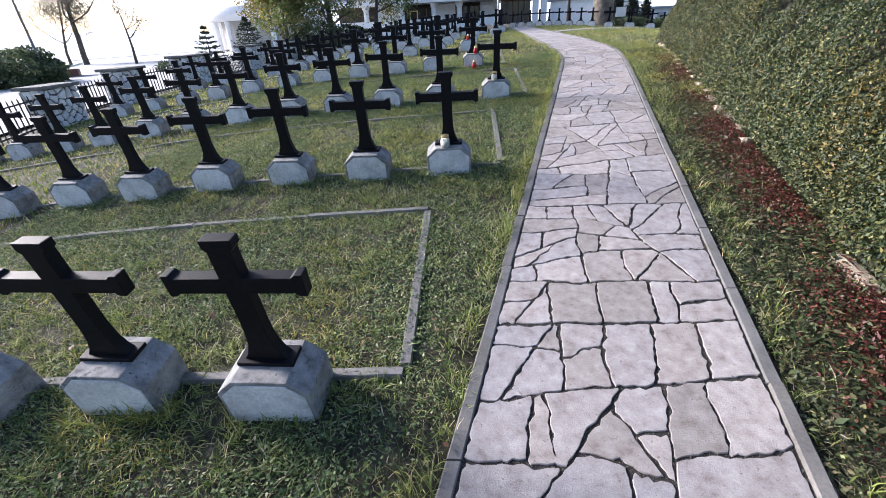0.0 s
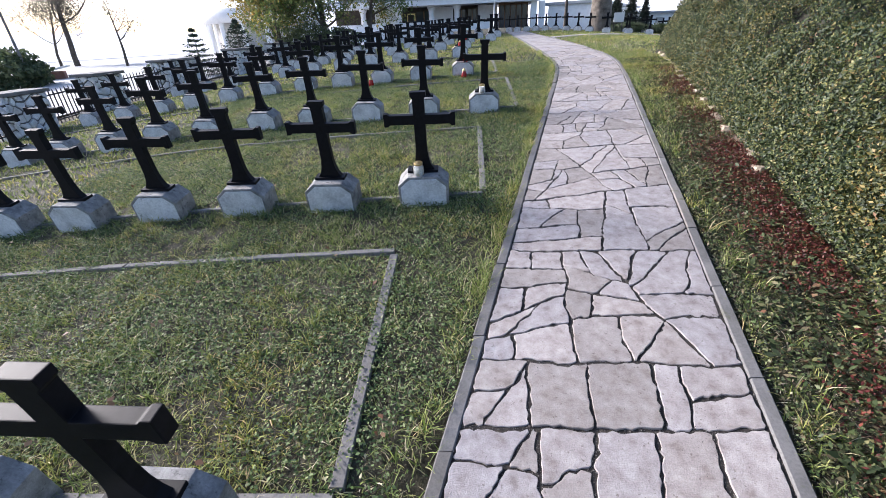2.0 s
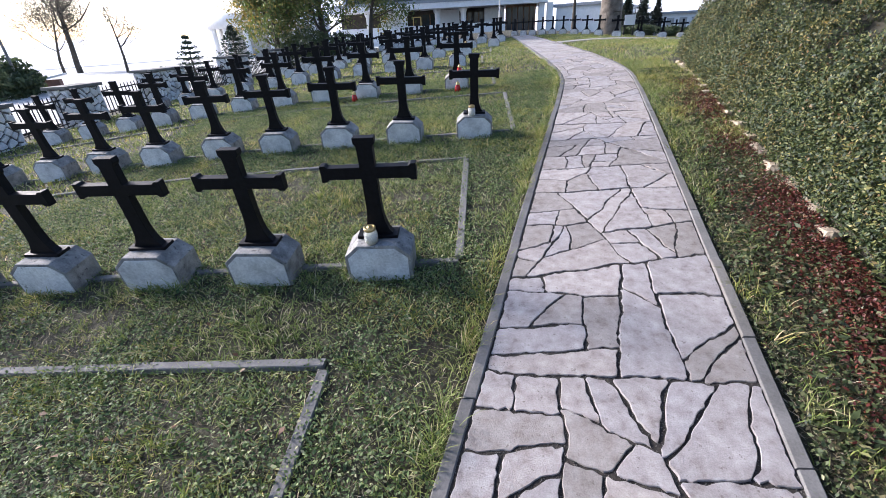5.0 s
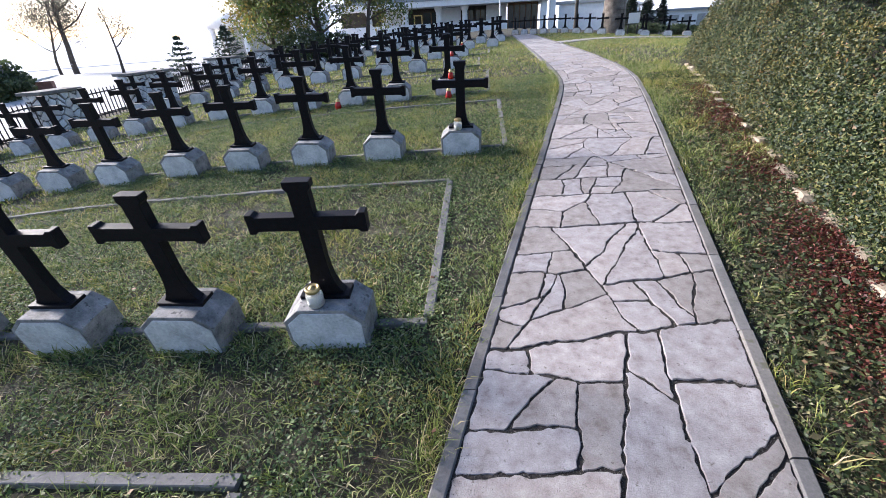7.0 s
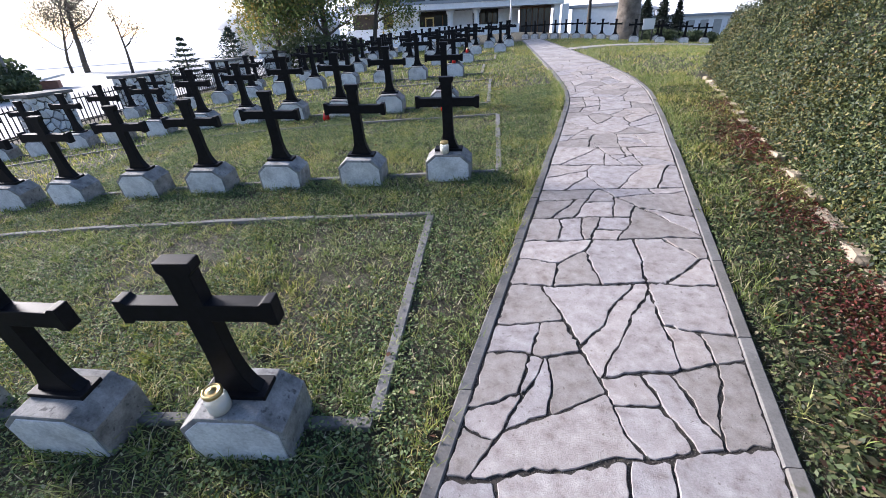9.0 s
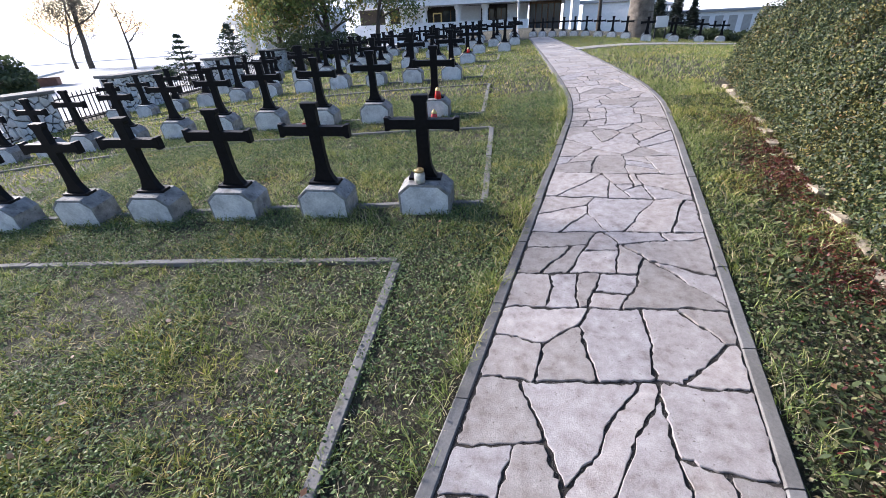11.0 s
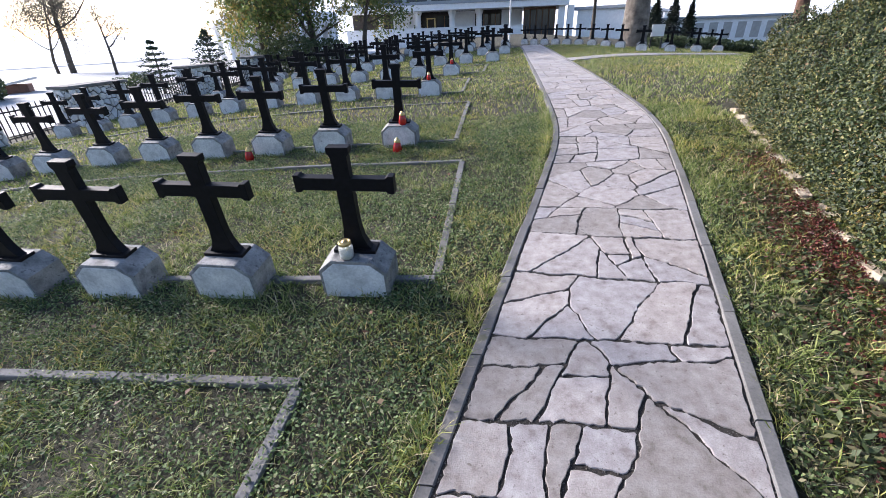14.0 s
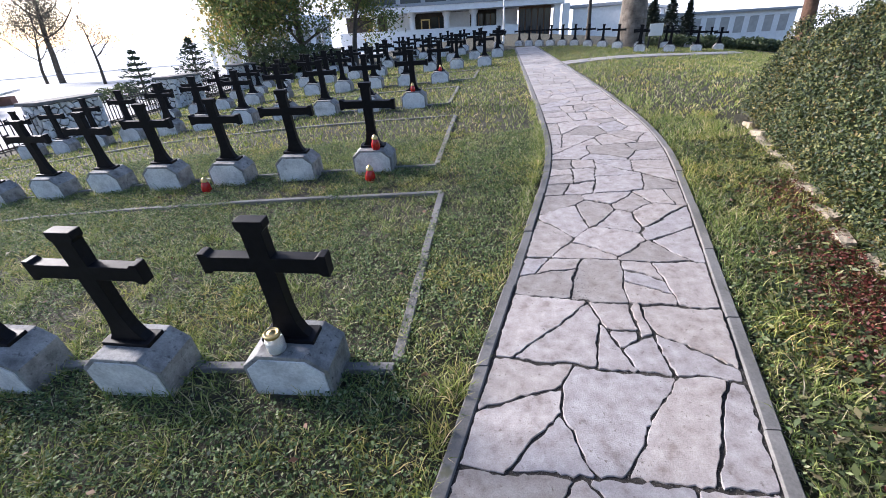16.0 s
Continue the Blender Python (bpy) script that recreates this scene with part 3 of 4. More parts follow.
def blades(name, x, y, tall, wide, rg, mat, label, lean=0.55):
    n = len(x)
    z = gz(x, y) - 0.006
    h = tall * (0.45 + 0.9 * rg.random(n)) * (0.6 + 0.7 * patch(x, y))
    t = rg.random(n) * 2 * np.pi
    dx, dy = np.cos(t), np.sin(t)
    w = wide * (0.7 + 0.6 * rg.random(n))
    ln = h * lean * (0.3 + 1.4 * rg.random(n))
    s = rg.random(n) * 2 * np.pi
    wx, wy = np.cos(s) * w / 2, np.sin(s) * w / 2
    b0 = np.stack([x - wx, y - wy, z], 1)
    b1 = np.stack([x + wx, y + wy, z], 1)
    m0 = np.stack([x + dx * ln * 0.4 + wx * 0.8, y + dy * ln * 0.4 + wy * 0.8, z + h * 0.62], 1)
    m1 = np.stack([x + dx * ln * 0.4 - wx * 0.8, y + dy * ln * 0.4 - wy * 0.8, z + h * 0.62], 1)
    tip = np.stack([x + dx * ln, y + dy * ln, z + h], 1)
    me = bpy.data.meshes.new(name)
    V = np.stack([b0, b1, m0, m1, tip], 1).reshape(-1, 3)
    me.vertices.add(5 * n)
    me.vertices.foreach_set("co", V.astype(np.float32).ravel())
    base = (np.arange(n) * 5)[:, None]
    loops = (base + np.array([0, 1, 2, 3, 3, 2, 4])).astype(np.int32)
    me.loops.add(7 * n)
    me.loops.foreach_set("vertex_index", loops.ravel())
    me.polygons.add(2 * n)
    me.polygons.foreach_set("loop_start", (np.arange(n)[:, None] * 7 + np.array([0, 4])).astype(np.int32).ravel())
    me.polygons.foreach_set("loop_total", np.tile([4, 3], n).astype(np.int32))
    me.materials.append(mat)
    me.update()
    me.validate()
    return tagged(new(name, me), label, "grass", kind="stuff")


def leaflets(name, x, y, up, size, rg, mat, label, cat="weeds", flat=0.6, narrow=0.7):
    n = len(x)
    c = np.stack([x, y, gz(x, y) + up], 1)
    a1 = rg.normal(size=(n, 3)) * np.array([1, 1, 1 - flat])
    a1 /= np.linalg.norm(a1, axis=1, keepdims=True)
    upv = np.array([0, 0, 1.0]) + rg.normal(size=(n, 3)) * (1 - flat) * 0.8
    a2 = np.cross(a1, upv)
    a2 /= np.linalg.norm(a2, axis=1, keepdims=True)
    L = (size * (0.6 + 0.8 * rg.random(n)))[:, None]
    W = L * narrow
    f = np.cross(a2, a1) * W * 0.25
    q = np.stack([c - a1 * L, c - a1 * L * 0.1 + a2 * W + f, c + a1 * L, c - a1 * L * 0.1 - a2 * W + f], 1).reshape(-1, 3)
    return tagged(new(name, soup(name, q, 4, mat)), label, cat, kind="stuff")


rg = np.random.default_rng(11)


def tufts(n, per, x0, x1, y0, y1, spread, thin):
    """Blades gathered in tufts, thinner where the soil shows."""
    x, y = lawn_points(rg, n, x0, x1, y0, y1)
    k_ = rg.random(len(x)) < thin + (1.1 - thin) * patch(x, y) ** 1.3
    x, y = np.repeat(x[k_], per), np.repeat(y[k_], per)
    x, y = x + rg.normal(0, spread, len(x)), y + rg.normal(0, spread, len(y))
    bare = (x > path_right(y)) & (y < 5.6) & (rg.random(len(x)) < 0.88)
    ok = ~bare & ~((x > path_left(y) + 0.02) & (x < path_right(y) - 0.02) & (y < 25))
    return x[ok], y[ok]


x, y = tufts(36000, 10, -4.2, 3.9, -0.3, 10.5, 0.034, 0.5)
blades("grass", x, y, 0.034, 0.0052, rg, M_GRASS, "short patchy lawn grass, green with yellowed blades", 1.5)
x, y = tufts(2600, 16, -2.8, 3.4, -0.2, 8.0, 0.018, 0.02)
blades("grass", x, y, 0.062, 0.0052, rg, M_GRASS, "taller tufts standing in the lawn", 1.1)
x, y = lawn_points(rg, 60000, -3.8, 3.4, -0.2, 8.5)
k2 = rg.random(len(x)) < 1.15 - patch(x, y)
blades("dry_grass", x[k2], y[k2], 0.014, 0.0034, rg, M_STRAW, "dry straw and clippings lying between the grass", 3.2)
x, y = lawn_points(rg, 190000, -9.5, 11.0, 3.0, 24.0)
k2 = (x < -4.2) | (y > 10.5)
x, y = x[k2], y[k2]
blades("grass", x, y, 0.045, 0.013, rg, M_GRASS, "short lawn grass among the further graves", 0.9)
# lush verge between path and hedge
x, y = tufts(6000, 12, 1.9, 4.0, 3.6, 10.6, 0.02, 0.2)
k2 = (x > path_right(y)) & (rg.random(len(x)) < np.clip((y - 4.6) / 2.0, 0.02, 1))
blades("grass", x[k2], y[k2], 0.075, 0.0048, rg, M_GRASS, "lush longer grass between path and hedge", 0.8)
# longer tufts along the edgings and round the pedestals
tx_, ty_ = [], []
for k in range(420):
    yy = rg.uniform(0.2, 12)
    xx = path_left(yy) - abs(rg.normal(0, 0.05)) - 0.02 if rg.random() < 0.6 else path_right(yy) + abs(rg.normal(0, 0.12)) + 0.02
    tx_.append(xx + rg.normal(0, 0.02, 14)), ty_.append(yy + rg.normal(0, 0.02, 14))
for r, c, m in placed:
    if r < 4 and c < 7:
        for k in range(14):
            xx = m.translation.x + rg.uniform(-0.22, 0.22)
            yy = m.translation.y + rg.choice([-0.03, BASE_D + 0.03]) + rg.normal(0, 0.012)
            tx_.append(xx + rg.normal(0, 0.012, 6)), ty_.append(yy + rg.normal(0, 0.01, 6))
blades("grass", np.concatenate(tx_), np.concatenate(ty_), 0.085, 0.0045, rg, M_GRASS, "longer tufts of grass at the edgings and pedestals", 0.8)
# broad-leaved weeds
x, y = lawn_points(rg, 560000, -4.4, 3.6, -0.3, 10.4)
k3 = (np.sin(2.7 * x + 1.1 * y) * np.sin(2.3 * y - 1.9 * x + 2) + 0.5 * np.sin(7.1 * x - 3.0 * y) * np.sin(6.3 * y + 2.0 * x) + rg.normal(0, 0.4, len(x)) > -0.22) & ((x < path_right(y)) | (rg.random(len(x)) < np.clip((y - 3.5) / 4.0, 0.18, 0.6)))
x, y = x[k3], y[k3]
leaflets("weeds", x, y, 0.006 + 0.03 * rg.random(len(x)) ** 1.4, 0.0088, rg, M_WEED, "low clover and broad-leaved weeds in the lawn", flat=0.4, narrow=0.6)
# rosettes beside the path, under the hedge
xx, yy = [], []
for k in range(520):
    y0 = rg.uniform(0.3, 9.5)
    x0 = rg.uniform(float(path_right(y0)) + 0.1, float(hedge_edge(y0)) + 0.05)
    n = rg.integers(6, 16)
    xx.append(x0 + rg.normal(0, 0.04, n)), yy.append(y0 + rg.normal(0, 0.04, n))
xx, yy = np.concatenate(xx), np.concatenate(yy)
leaflets("weeds", xx, yy, 0.015 + 0.035 * rg.random(len(xx)), 0.022, rg, M_ROSETTE, "leafy weed rosettes between path and hedge", narrow=0.42)
# low dark weeds and litter covering the earth beside the hedge
n = 44000
y = rg.uniform(0.2, 9.6, n)
x = path_right(y) + 0.02 + (hedge_edge(y) - path_right(y)) * rg.random(n)
leaflets("weeds", x, y, 0.003 + 0.03 * rg.random(n) ** 1.5, 0.0105, rg, M_ROSETTE, "small dark weeds covering the earth beside the hedge", flat=0.3, narrow=0.55)
blades("dry_grass", x[:22000], y[:22000], 0.016, 0.0034, rg, M_STRAW, "dry stalks and litter beside the hedge", 3.0)
# red ground cover along the hedge
n = 48000
y = rg.uniform(0.3, 9.3, n)
gapw = hedge_edge(y) - path_right(y)
x = hedge_edge(y) - np.abs(rg.normal(0, 0.2, n)) - 0.01
k4 = (0.6 * np.sin(1.9 * y + 0.6) + 0.5 * np.sin(4.7 * y) + 0.5 - 0.16 * np.maximum(y - 4.5, 0) + rg.normal(0, 0.4, n) > 0.0) & (x > path_right(y) + 0.12)
x, y = x[k4], y[k4]
leaflets("ground_cover", x, y, 0.01 + 0.04 * rg.random(len(x)), 0.01, rg, M_SEDUM, "dark red creeping ground cover along the hedge", "ground cover", 0.3, 0.5)
# fallen leaves
x, y = lawn_points(rg, 520, -4.5, 3.4, 0.0, 12)
leaflets("fallen_leaves", x, y, 0.035 + 0.015 * rg.random(len(x)), 0.017, rg, M_DRY, "scattered brown fallen leaves", "leaves", 0.6, 0.65)


# ---- pale stones along the hedge ----
def edge_stone(y0, length, k):
    rs = random.Random(k)
    x0 = float(hedge_edge(y0 + length / 2)) - 0.01
    g = float(gz(x0, y0 + length / 2))
    bm = bmesh.new()
    box(bm, -0.045, 0.05, -length / 2 + 0.008, length / 2 - 0.008, -0.05, 0.05)
    bmesh.ops.subdivide_edges(bm, edges=bm.edges[:], cuts=2, use_grid_fill=True)
    for v in bm.verts:
        v.co += Vector((rs.gauss(0, 0.007), rs.gauss(0, 0.008), rs.gauss(0, 0.006)))
    bmesh.ops.smooth_vert(bm, verts=bm.verts, factor=0.4, use_axis_x=True, use_axis_y=True, use_axis_z=True)
    me = bpy.data.meshes.new("edge_stone")
    bm.to_mesh(me)
    bm.free()
    me.materials.append(M_EDGE)
    ob = new("edge_stone", me)
    ob.matrix_basis = pose(x0 + rs.gauss(0, 0.015), y0 + length / 2, g - 0.012, rs.gauss(0, 4), rs.gauss(0, 5), -10.2 + rs.gauss(0, 5))
    tagged(ob, "rough pale limestone edging block half under the hedge", "edging stone", "stones along the hedge")


M_EDGE = rocky("pale limestone", [(0.3, (0.26, 0.21, 0.15)), (0.6, (0.42, 0.36, 0.27)), (0.8, (0.52, 0.46, 0.36))], 8.0, 60.0, 0.9, 0.7, 0.006, 0.2)
yy0, k = 1.2, 0
while yy0 < 10.0:
    ln_ = random.uniform(0.22, 0.42)
    if random.random() < 0.55 + 0.45 * (yy0 > 4):
        edge_stone(yy0, ln_, k)
    yy0 += ln_ + random.uniform(0.0, 0.02)
    k += 1


# ---- fence wall ----
def stone_wall(x0, y0, x1, y1, height, thick, seed):
    rs = random.Random(seed)
    L = math.hypot(x1 - x0, y1 - y0)
    zb = float(gz((x0 + x1) / 2, (y0 + y1) / 2))
    turn = math.degrees(math.atan2(y1 - y0, x1 - x0))
    w = thing("stone_wall", pose(x0, y0, zb, 0, 0, turn), "short boundary wall of white rubble stone with a grey coping", "stone wall", "boundary wall sections")
    part("core", boxed(0.03, L - 0.03, -thick / 2 + 0.03, thick / 2 - 0.03, -0.4, height), M_MORTAR, w, "dark recessed mortar")
    part("coping", boxed(-0.06, L + 0.06, -thick / 2 - 0.06, thick / 2 + 0.06, height, height + 0.07, bevel=0.012), M_KERB, w, "grey concrete coping slab")
    faces = [(L, lambda u, v, o: (u, -thick / 2 - o, v)), (thick, lambda u, v, o: (L + o, -thick / 2 + u, v)), (thick, lambda u, v, o: (-o, thick / 2 - u, v))]
    for wid, put in faces:
        cells = grown([Vector((0, -0.2)), Vector((wid, -0.2)), Vector((wid, height)), Vector((0, height))], int(wid * (height + 0.2) / 0.026), 0.11, rs)
        for cell in cells:
            q = shrunk(cell, 0.016, rs, 0.006, 0.09)
            if not q:
                continue
            c_ = sum(q, Vector((0, 0))) / len(q)
            n, out = len(q), rs.uniform(0.0, 0.025)
            vs = [put(v.x, v.y, -0.05) for v in q] + [put(v.x, v.y, out - 0.008) for v in q] + [put(c_.x + (v.x - c_.x) * 0.8, c_.y + (v.y - c_.y) * 0.8, out) for v in q]
            fs = [(i, (i + 1) % n, n + (i + 1) % n, n + i) for i in range(n)] + [(n + i, n + (i + 1) % n, 2 * n + (i + 1) % n, 2 * n + i) for i in range(n)] + [tuple(range(2 * n, 3 * n))]
            part("stone", mesh_of("stone", vs, fs, M_WALLSTONE), M_WALLSTONE, w)
    return w


WALLS = [(-9.4, 8.9, -9.4, 9.85), (-9.5, 11.35, -9.5, 12.35), (-9.4, 14.1, -9.4, 15.8), (-9.4, 18.6, -9.4, 20.2), (-9.3, 22.5, -9.3, 24.5), (-9.2, 27.6, -9.2, 29.6), (-9.0, 32.5, -9.0, 34.0)]
for k, wl in enumerate(WALLS):
    stone_wall(*wl, 0.82 + 0.12 * min(k, 3) / 3, 0.5, 60 + k)


def fence(x0, y0, x1, y1):
    L = math.hypot(x1 - x0, y1 - y0)
    turn = math.degrees(math.atan2(y1 - y0, x1 - x0))
    za, zb = float(gz(x0, y0)), float(gz(x1, y1))
    f = thing("iron_fence", pose(x0, y0, za, 0, 0, turn), "black wrought iron fence panel of plain upright bars", "fence", "fence panels")
    rise = (zb - za) / L
    def rail(h):
        bm = boxed(0, L, -0.015, 0.015, h - 0.015, h + 0.015)
        for v in bm.verts:
            v.co.z += rise * v.co.x
        return bm
    part("rail", rail(0.12), M_IRON, f)
    part("rail", rail(0.66), M_IRON, f)
    n = max(2, int(L / 0.115))
    bar = None
    for k in range(n):
        s = L * (k + 0.5) / n
        if bar is None:
            bm = boxed(-0.009, 0.009, -0.009, 0.009, 0.03, 0.74)
            bmesh.ops.create_cone(bm, cap_ends=True, segments=4, radius1=0.014, radius2=0.001, depth=0.05, matrix=Matrix.Translation((0, 0, 0.765)))
            bar = part("bar", bm, M_IRON, f, m=pose(s, 0, rise * s))
        else:
            ob = new("bar", bar.data)
            ob.parent, ob.matrix_basis = f, pose(s, 0, rise * s)


fence(-9.4, 5.0, -9.4, 8.88)
for (ax, ay, bx, by), (cx2, cy2, dx2, dy2) in zip(WALLS, WALLS[1:]):
    fence(bx, by + 0.02, cx2, cy2 - 0.02)


# ---- trees ----
def tube(V, F, p0, p1, r0, r1, sides=7):
    p0, p1 = Vector(p0), Vector(p1)
    d = (p1 - p0).normalized()
    u = d.orthogonal().normalized()
    v = d.cross(u)
    b = len(V)
    for p_, r in ((p0, r0), (p1, r1)):
        for k in range(sides):
            an = 2 * math.pi * k / sides
            V.append(p_ + (u * math.cos(an) + v * math.sin(an)) * r)
    F += [(b + k, b + (k + 1) % sides, b + sides + (k + 1) % sides, b + sides + k) for k in range(sides)]


def limbs(V, F, tips, rs, p0, d, length, r, depth, spread, bend=0.18):
    """Grows a limb in short bent pieces and forks it."""
    p_, n = Vector(p0), 4
    d = Vector(d).normalized()
    for k in range(n):
        d = (d + Vector((rs.gauss(0, bend), rs.gauss(0, bend), rs.gauss(0, bend * 0.6) + 0.04))).normalized()
        q = p_ + d * length / n
        ra, rb = r * (1 - 0.5 * k / n), r * (1 - 0.5 * (k + 1) / n)
        tube(V, F, p_, q, ra, rb, 7 if depth > 1 else 4)
        if depth > 0 and k >= 1:
            for _ in range(rs.choice((1, 1, 2))):
                s = Vector((rs.gauss(0, 1), rs.gauss(0, 1), rs.gauss(0.15, 0.6))).normalized()
                limbs(V, F, tips, rs, q, d * (1 - spread) + s * spread, length * rs.uniform(0.45, 0.65), rb * 0.6, depth - 1, spread, bend)
        p_ = q
        if depth == 0:
            tips.append(q.copy())


def tree(name, x, y, height, r, seed, label, leaf, bark=None, per_tip=6, size=0.09, depth=3, spread=0.6, puff=0.3, lean=(0, 0), clear=0.3, z0=None):
    rs = random.Random(seed)
    z = float(gz(x, y)) if z0 is None else z0
    t = thing(name, pose(x, y, z), label, "tree")
    V, F, tips = [], [], []
    p_, n = Vector((0, 0, -0.2)), 7
    d = Vector((lean[0], lean[1], 1)).normalized()
    for k in range(n):
        q = p_ + d * (height * 0.85) / n
        tube(V, F, p_, q, r * (1.15 - 0.85 * k / n), r * (1.15 - 0.85 * (k + 1) / n), 10)
        d = (d + Vector((rs.gauss(0, 0.06), rs.gauss(0, 0.06), 0))).normalized()
        if k / n >= clear:
            for _ in range(2):
                an = rs.uniform(0, 6.283)
                limbs(V, F, tips, rs, q, (math.cos(an), math.sin(an), rs.uniform(0.25, 0.8)), height * rs.uniform(0.28, 0.42) * (1.15 - 0.6 * k / n), r * 0.4 * (1.1 - 0.7 * k / n), depth - 1, spread)
        p_ = q
    limbs(V, F, tips, rs, p_, d, height * 0.2, r * 0.3, depth - 2, spread)
    part("trunk", mesh_of("trunk", V, F, bark or M_BARK, True), None, t, "tapered trunk with forked limbs")
    if leaf:
        rgt = np.random.default_rng(seed)
        T_ = np.array([tuple(v) for v in tips])
        n = len(T_) * per_tip
        c = np.repeat(T_, per_tip, 0) + rgt.normal(size=(n, 3)) * puff
        a1 = rgt.normal(size=(n, 3))
        a1 /= np.linalg.norm(a1, axis=1, keepdims=True)
        a2 = np.cross(a1, rgt.normal(size=(n, 3)))
        a2 /= np.linalg.norm(a2, axis=1, keepdims=True)
        L = size * (0.6 + 0.8 * rgt.random((n, 1)))
        f = np.cross(a1, a2) * L * 0.2
        q = np.stack([c - a1 * L, c + a2 * L * 0.5 + f, c + a1 * L, c - a2 * L * 0.5 + f], 1).reshape(-1, 3)
        part("crown", soup("crown", q, 4, leaf), None, t, "loose uneven crown of small leaves")
    return t


def conifer(name, x, y, height, radius, seed, label, leaf, tiers=9, per=26, size=0.05, gap=0.0):
    rs = random.Random(seed)
    z = float(gz(x, y))
    t = thing(name, pose(x, y, z), label, "tree")
    V, F = [], []
    tube(V, F, (0, 0, -0.15), (0, 0, height * 0.6), 0.05 * height / 2, 0.025 * height / 2, 8)
    tube(V, F, (0, 0, height * 0.6), (0, 0, height), 0.025 * height / 2, 0.006, 6)
    pts, dirs = [], []
    for k in range(tiers):
        h = height * (0.06 + 0.88 * k / (tiers - 1))
        R = radius * (1 - 0.9 * k / (tiers - 1)) * rs.uniform(0.8, 1.15)
        nb = rs.randint(7, 10)
        for j in range(nb):
            an = 6.283 * j / nb + rs.uniform(-0.25, 0.25)
            Lb = R * rs.uniform(0.75, 1.1)
            tip = Vector((math.cos(an) * Lb, math.sin(an) * Lb, h + Lb * rs.uniform(-0.12, 0.22)))
            tube(V, F, (0, 0, h), tip, 0.014 * height / 2, 0.004, 4)
            for s in range(per):
                f_ = rs.uniform(0.15, 1.05)
                w_ = 0.22 * R * (1.15 - f_)
                pts.append(Vector((0, 0, h)).lerp(tip, f_) + Vector((rs.gauss(0, w_), rs.gauss(0, w_), rs.gauss(0, 0.012 * height + gap))))
                dirs.append((math.cos(an) + rs.gauss(0, 0.6), math.sin(an) + rs.gauss(0, 0.6), rs.gauss(0, 0.3)))
    part("trunk", mesh_of("trunk", V, F, M_BARK, True), None, t)
    c, a1 = np.array([tuple(v) for v in pts]), np.array(dirs)
    rgt = np.random.default_rng(seed)
    n = len(c)
    a1 /= np.linalg.norm(a1, axis=1, keepdims=True)
    a2 = np.cross(a1, rgt.normal(size=(n, 3)))
    a2 /= np.linalg.norm(a2, axis=1, keepdims=True)
    L = size * (0.6 + 0.8 * rgt.random((n, 1)))
    q = np.stack([c - a1 * L, c + a2 * L * 0.3, c + a1 * L, c - a2 * L * 0.3], 1).reshape(-1, 3)
    part("crown", soup("crown", q, 4, leaf), None, t, "tiers of short dark needles")
    return t


def bush(name, x, y, rx, ry, h, seed, label, leaf, n=5000, size=0.06):
    rgt = np.random.default_rng(seed)
    z = float(gz(x, y))
    t = thing(name, pose(x, y, z), label, "bush")
    rs = random.Random(seed)
    V, F = [], []
    for k in range(14):
        an = rs.uniform(0, 6.28)
        tube(V, F, (rs.uniform(-0.3, 0.3) * rx, rs.uniform(-0.3, 0.3) * ry, -0.05), (math.cos(an) * rx * 0.6, math.sin(an) * ry * 0.6, h * rs.uniform(0.5, 0.85)), 0.02, 0.006, 5)
    part("stems", mesh_of("stems", V, F, M_BARK, True), None, t)
    d = rgt.normal(size=(n, 3))
    d /= np.linalg.norm(d, axis=1, keepdims=True)
    lob = 1 + 0.18 * np.sin(5 * d[:, 0] + 3 * d[:, 1] + seed) + 0.14 * np.sin(9 * d[:, 2] + 7 * d[:, 0])
    r = (0.55 + 0.45 * rgt.random(n) ** 0.4) * lob
    c = np.stack([d[:, 0] * rx * r, d[:, 1] * ry * r, np.maximum(h * 0.5 + d[:, 2] * h * 0.5 * r, 0.02)], 1)
    a1 = rgt.normal(size=(n, 3))
    a1 /= np.linalg.norm(a1, axis=1, keepdims=True)
    a2 = np.cross(a1, rgt.normal(size=(n, 3)))
    a2 /= np.linalg.norm(a2, axis=1, keepdims=True)
    L = size * (0.6 + 0.8 * rgt.random((n, 1)))
    q = np.stack([c - a1 * L, c + a2 * L * 0.5, c + a1 * L, c - a2 * L * 0.5], 1).reshape(-1, 3)
    part("leaves", soup("leaves", q, 4, leaf), None, t)
    return t


# the clump of trees behind the graves
tree("broadleaf_tree", -10.3, 26.0, 5.6, 0.15, 3, "dense green broad-leaved tree turning yellow behind the graves", M_LEAF, per_tip=12, size=0.085, puff=0.32, clear=0.1)
tree("broadleaf_tree", -7.7, 26.2, 6.2, 0.17, 13, "large spreading broad-leaved tree behind the graves", M_LEAF, per_tip=12, size=0.085, puff=0.34, clear=0.1)
tree("broadleaf_tree", -5.2, 26.4, 4.8, 0.12, 8, "green spreading tree with low branches behind the graves", M_LEAF, per_tip=11, size=0.08, puff=0.3, clear=0.15)
tree("broadleaf_tree", -11.6, 29.0, 4.8, 0.14, 5, "tree with yellow-green autumn leaves near the round building", M_LEAF_GOLD, per_tip=8, size=0.09, puff=0.3, clear=0.15)
conifer("spruce_tree", -10.9, 22.6, 2.3, 1.4, 6, "bushy green conifer beside the boundary wall", M_NEEDLE, 10, 40, 0.06, 0.03)
conifer("fir_tree", -12.1, 20.9, 2.15, 1.15, 9, "small fir with open tiers beyond the fence", M_NEEDLE, 10, 46, 0.05)
